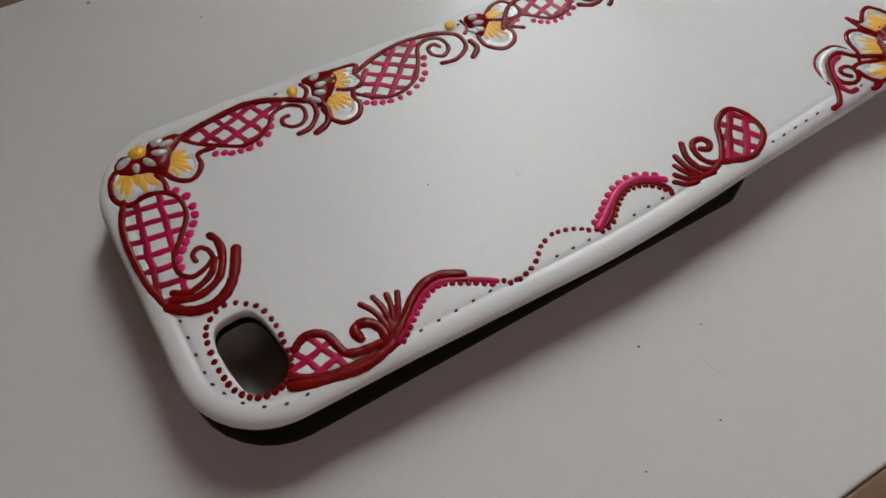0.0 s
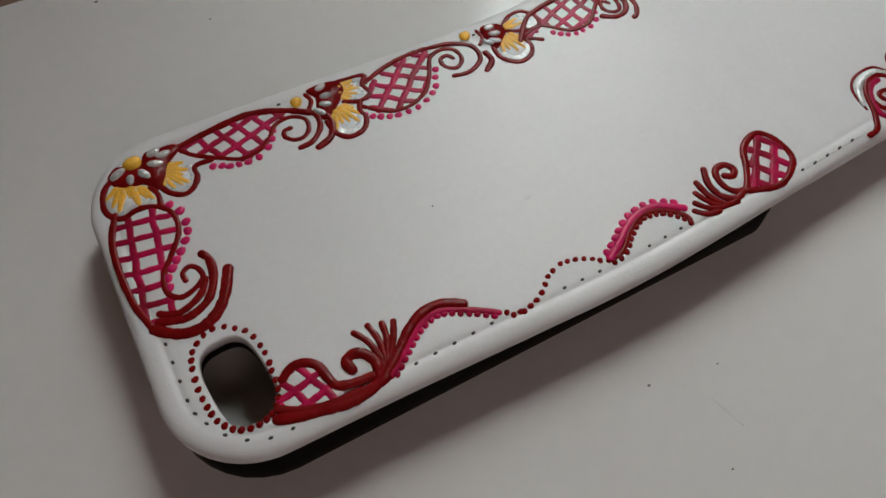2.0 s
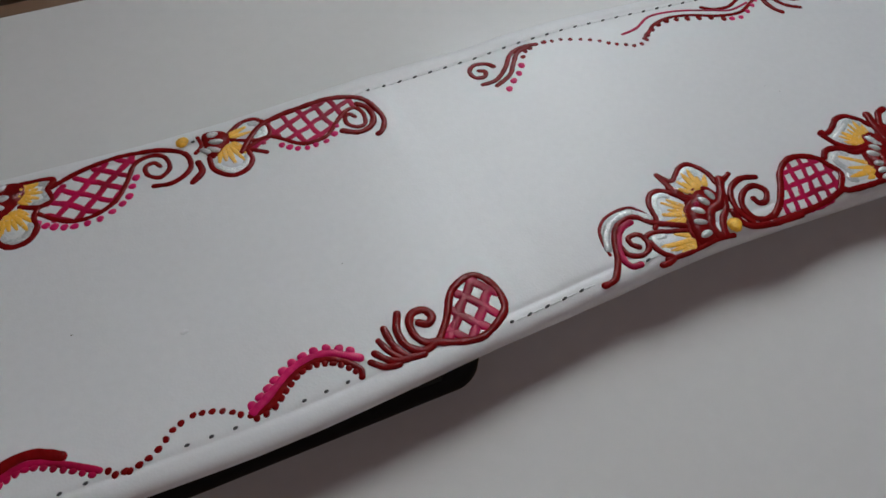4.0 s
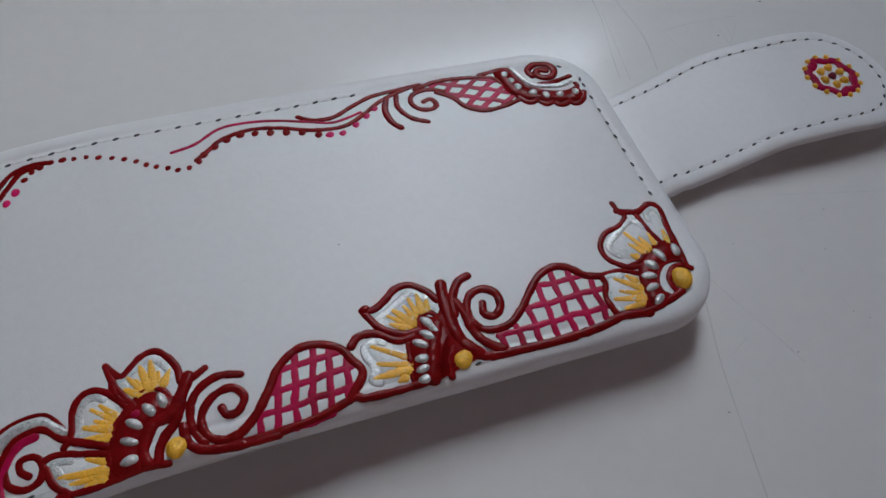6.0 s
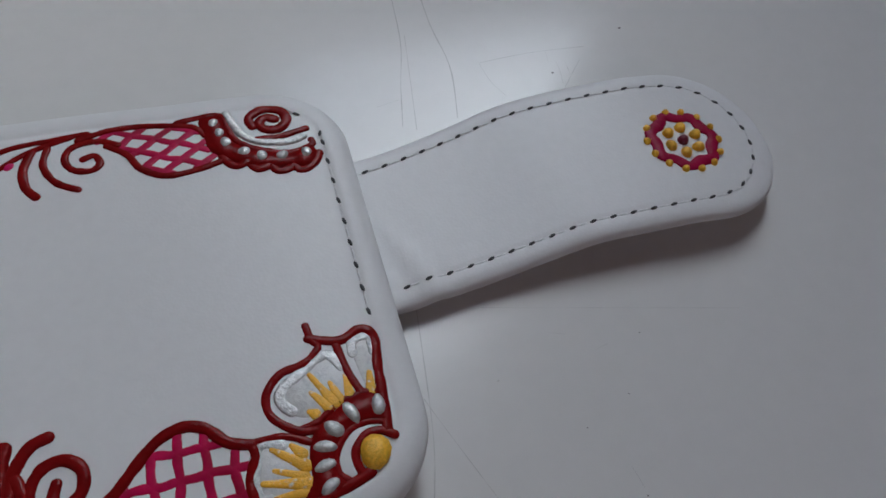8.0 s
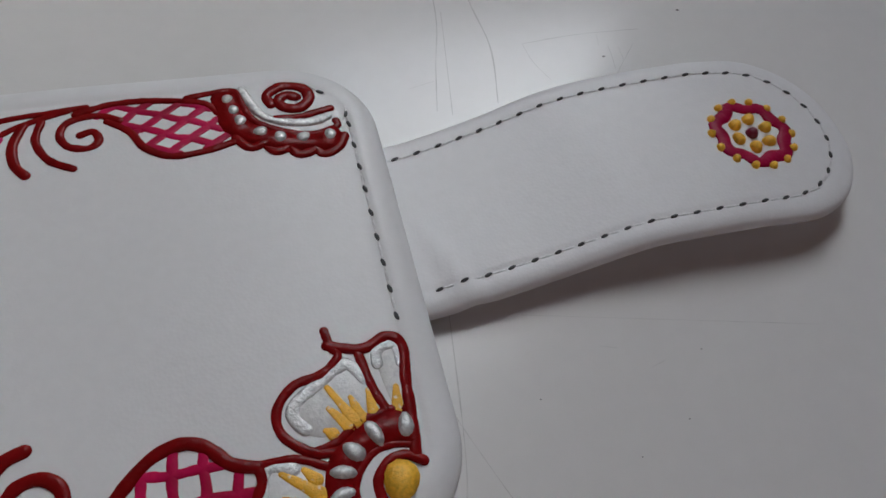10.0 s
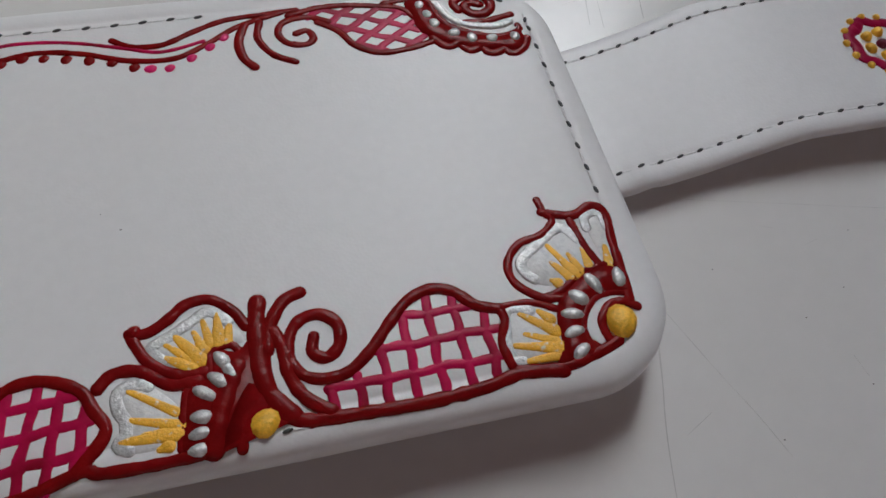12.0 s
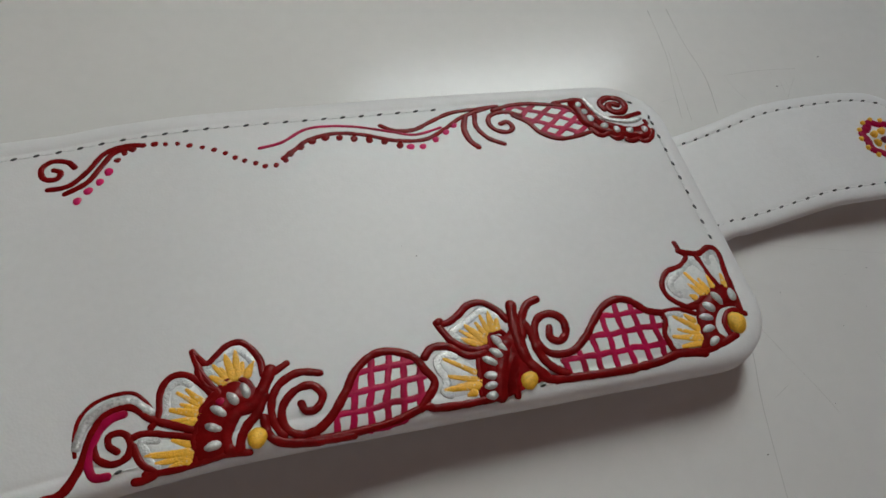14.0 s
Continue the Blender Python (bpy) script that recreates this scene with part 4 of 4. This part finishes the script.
stroke(red, 1.34, "77.1,19.9 80.6,18.9 83.4,19.9 84.8,18.6 84.3,14.5 84.0,10.2 83.6,6.9")
stroke(red, 1.10, "80.1,18.5 80.8,14.4 81.8,11.7")
petal("77.7,17.5 79.5,17.4 81.5,12.6 78.1,10.8 74.9,10.1 72.4,11.9 72.4,14.0 75.8,16.3", "79.3,9.4")
petal("81.8,18.4 84.4,18.8 83.8,12.4 82.4,12.3", "82.6,10.6")
blob(red, "75.4,8.2 78.2,10.3 80.1,11.4 83.0,11.6 84.0,9.5 83.9,7.9 81.6,8.2 79.4,7.7 77.7,6.0 77.1,4.6 77.2,3.0 78.0,1.8 76.9,1.0 74.9,0.4 73.0,0.9 74.2,3.2 74.4,5.6")
stroke(red, 0.98, "74.0,8.8 76.6,9.6 78.6,11.1 80.6,11.5 82.1,11.8 83.6,11.6")
stroke(red, 0.98, "83.9,7.7 81.6,8.2 79.5,7.7 78.0,6.3 77.2,4.7 77.2,3.0 78.2,1.9")
bead(silver, 1.3, "83.2,9.8")
bead(silver, 1.3, "80.0,9.6")
bead(silver, 1.3, "77.7,8.1")
bead(silver, 1.2, "76.3,6.3")
bead(silver, 1.15, "75.9,4.2")
bead(silver, 1.15, "76.0,1.9")
stroke(red, 1.16, "84.2,6.0 82.5,6.9 80.8,6.5 79.5,5.0 79.4,3.6 79.8,2.2")
bead(gold, 1.9, "81.6,4.5")
stroke(red, 1.34, "68.6,1.2 73.6,0.6 78.0,1.5 80.6,2.4")
finish_motif()


# rosette on the strap
def rosette(x0, y0, r):
    bm = bmesh.new()
    ring = [Vector((x0 + (r + 0.35 * math.cos(7 * a)) * math.cos(a), y0 + (r + 0.35 * math.cos(7 * a)) * math.sin(a))) for a in (2 * math.pi * k / 70 for k in range(71))]
    ridge(bm, ring, 2.0, strap_top, 0.16)
    rose = part("painted_rosette", smooth(bm), crimson, case, "small magenta and gold painted rosette")
    for count, rad, size, mat in ((14, r + 1.0, 0.62, gold), (6, r * 0.52, 0.95, gold), (1, 0.0, 0.95, plum)):
        for k in range(count):
            a = 2 * math.pi * k / count + 0.3
            bm = bmesh.new()
            drop(bm, x0 + rad * math.cos(a), y0 + rad * math.sin(a), size, lambda p, q: strap_top(p, q) + 0.1, 0.8)
            part("dot", smooth(bm), mat, rose)


rosette(138.1, 41.3, 4.7)


# stitches: dark raised beads stand in for shaded needle holes, pale threads between
def stitch_mesh(long, wide, high, mat):
    bm = bmesh.new()
    bmesh.ops.create_icosphere(bm, subdivisions=2, radius=1, matrix=Matrix.Diagonal((long * MM, wide * MM, high * MM, 1)))
    me = bpy.data.meshes.new("stitch")
    smooth(bm).to_mesh(me)
    bm.free()
    me.materials.append(mat)
    return me


STITCH, PIT, YARN = stitch_mesh(0.58, 0.24, 0.15, thread), stitch_mesh(0.40, 0.27, 0.15, thread), stitch_mesh(1.25, 0.15, 0.05, yarn)


# a stitch that lies under paint is not seen
painted = {}
for ob in bpy.data.objects:
    if ob.type == "MESH" and ob.parent and (ob.name.startswith("painted_") or ob.parent.name.startswith("painted_")):
        for v in ob.data.vertices:
            p = Vector((v.co.x / MM, v.co.y / MM))
            for i in (-1, 0, 1):
                for j in (-1, 0, 1):
                    painted.setdefault((int(p.x // 2) + i, int(p.y // 2) + j), []).append(p)


def sew(path, surface, parent, pitch):
    """One stitch after another along a plan path."""
    line = glide(path, pitch)
    for a, b in zip(line, line[1:]):
        m = a.lerp(b, 0.5)
        if any(math.hypot(m.x - p.x, m.y - p.y) < 0.6 for p in painted.get((int(m.x // 2), int(m.y // 2)), [])):
            continue
        ob = new("stitch", PIT if m.x < -45 else STITCH)
        ob.parent = parent
        ob.matrix_world = pose(m.x * MM, m.y * MM, (surface(m.x, m.y) + 0.10) * MM, 0, 0, math.degrees(math.atan2(b.y - a.y, b.x - a.x)) + 12)
        if m.x < -60:
            continue
        ob = new("thread", YARN)
        ob.parent = parent
        ob.matrix_world = pose(b.x * MM, b.y * MM, (surface(b.x, b.y) + 0.05) * MM, 0, 0, math.degrees(math.atan2(b.y - a.y, b.x - a.x)))


def border_path(inset, far_inset):
    out = []
    for k in range(0, 41):
        x = X0 + R_LEFT + (X1 - R_RIGHT - X0 - R_LEFT) * k / 40
        out.append((x, near_edge(x) + inset - 0.7 + 2.2 * ease(-150, -100, x) - 2.5 * ease(-74, -46, x)))
    for k in range(1, 8):
        a = radians(-90 + k * 90 / 8)
        out.append((X1 - R_RIGHT + (R_RIGHT - inset - 0.5) * math.cos(a), near_edge(X1) + R_RIGHT + (R_RIGHT - inset) * math.sin(a)))
    for k in range(0, 8):
        a = radians(k * 90 / 8)
        out.append((X1 - R_RIGHT + (R_RIGHT - inset - 0.5) * math.cos(a), far_edge(X1) - R_RIGHT + (R_RIGHT - inset) * math.sin(a)))
    for k in range(40, -1, -1):
        x = X0 + R_LEFT + (X1 - R_RIGHT - X0 - R_LEFT) * k / 40
        out.append((x, far_edge(x) - far_inset - 1.4 * ease(-70, -50, x) * (1 - ease(30, 90, x))))
    for k in range(1, 9):
        a = radians(90 + k * 90 / 8)
        out.append((X0 + R_LEFT + (R_LEFT - inset - 1.2) * math.cos(a), far_edge(X0) - R_LEFT + (R_LEFT - inset) * math.sin(a)))
    for k in range(0, 9):
        a = radians(180 + k * 90 / 8)
        r = R_LEFT - inset + 0.7
        out.append((X0 + R_LEFT + (r - 1.9) * math.cos(a), near_edge(X0) + R_LEFT + r * math.sin(a)))
    return out


sew(border_path(3.1, 3.5), cover_height, cover, 3.5)
strap_line = [(x, strap_mid(x) - strap_half(x) + 2.8) for x in range(90, 138, 4)]
strap_line += [(138.6 + 10.4 * math.cos(radians(a)), strap_mid(139) + 11.1 * math.sin(radians(a))) for a in range(-80, 81, 16)]
strap_line += [(x, strap_mid(x) + strap_half(x) - 2.8) for x in range(137, 87, -4)]
sew(strap_line, strap_height, strap, 3.1)


# small blemishes on the leather
for x, y, r, mat in ((-95.0, 12.3, 0.6, leather), (-111.0, 18.0, 0.22, speck_mat), (28.0, 28.4, 0.16, speck_mat), (-68.0, 16.0, 0.17, speck_mat), (30.0, 26.0, 0.18, speck_mat)):
    bm = bmesh.new()
    drop(bm, x, y, r, top, 0.35, 1.3)
    part("blemish", smooth(bm), mat, cover, "tiny blemish on the leather")
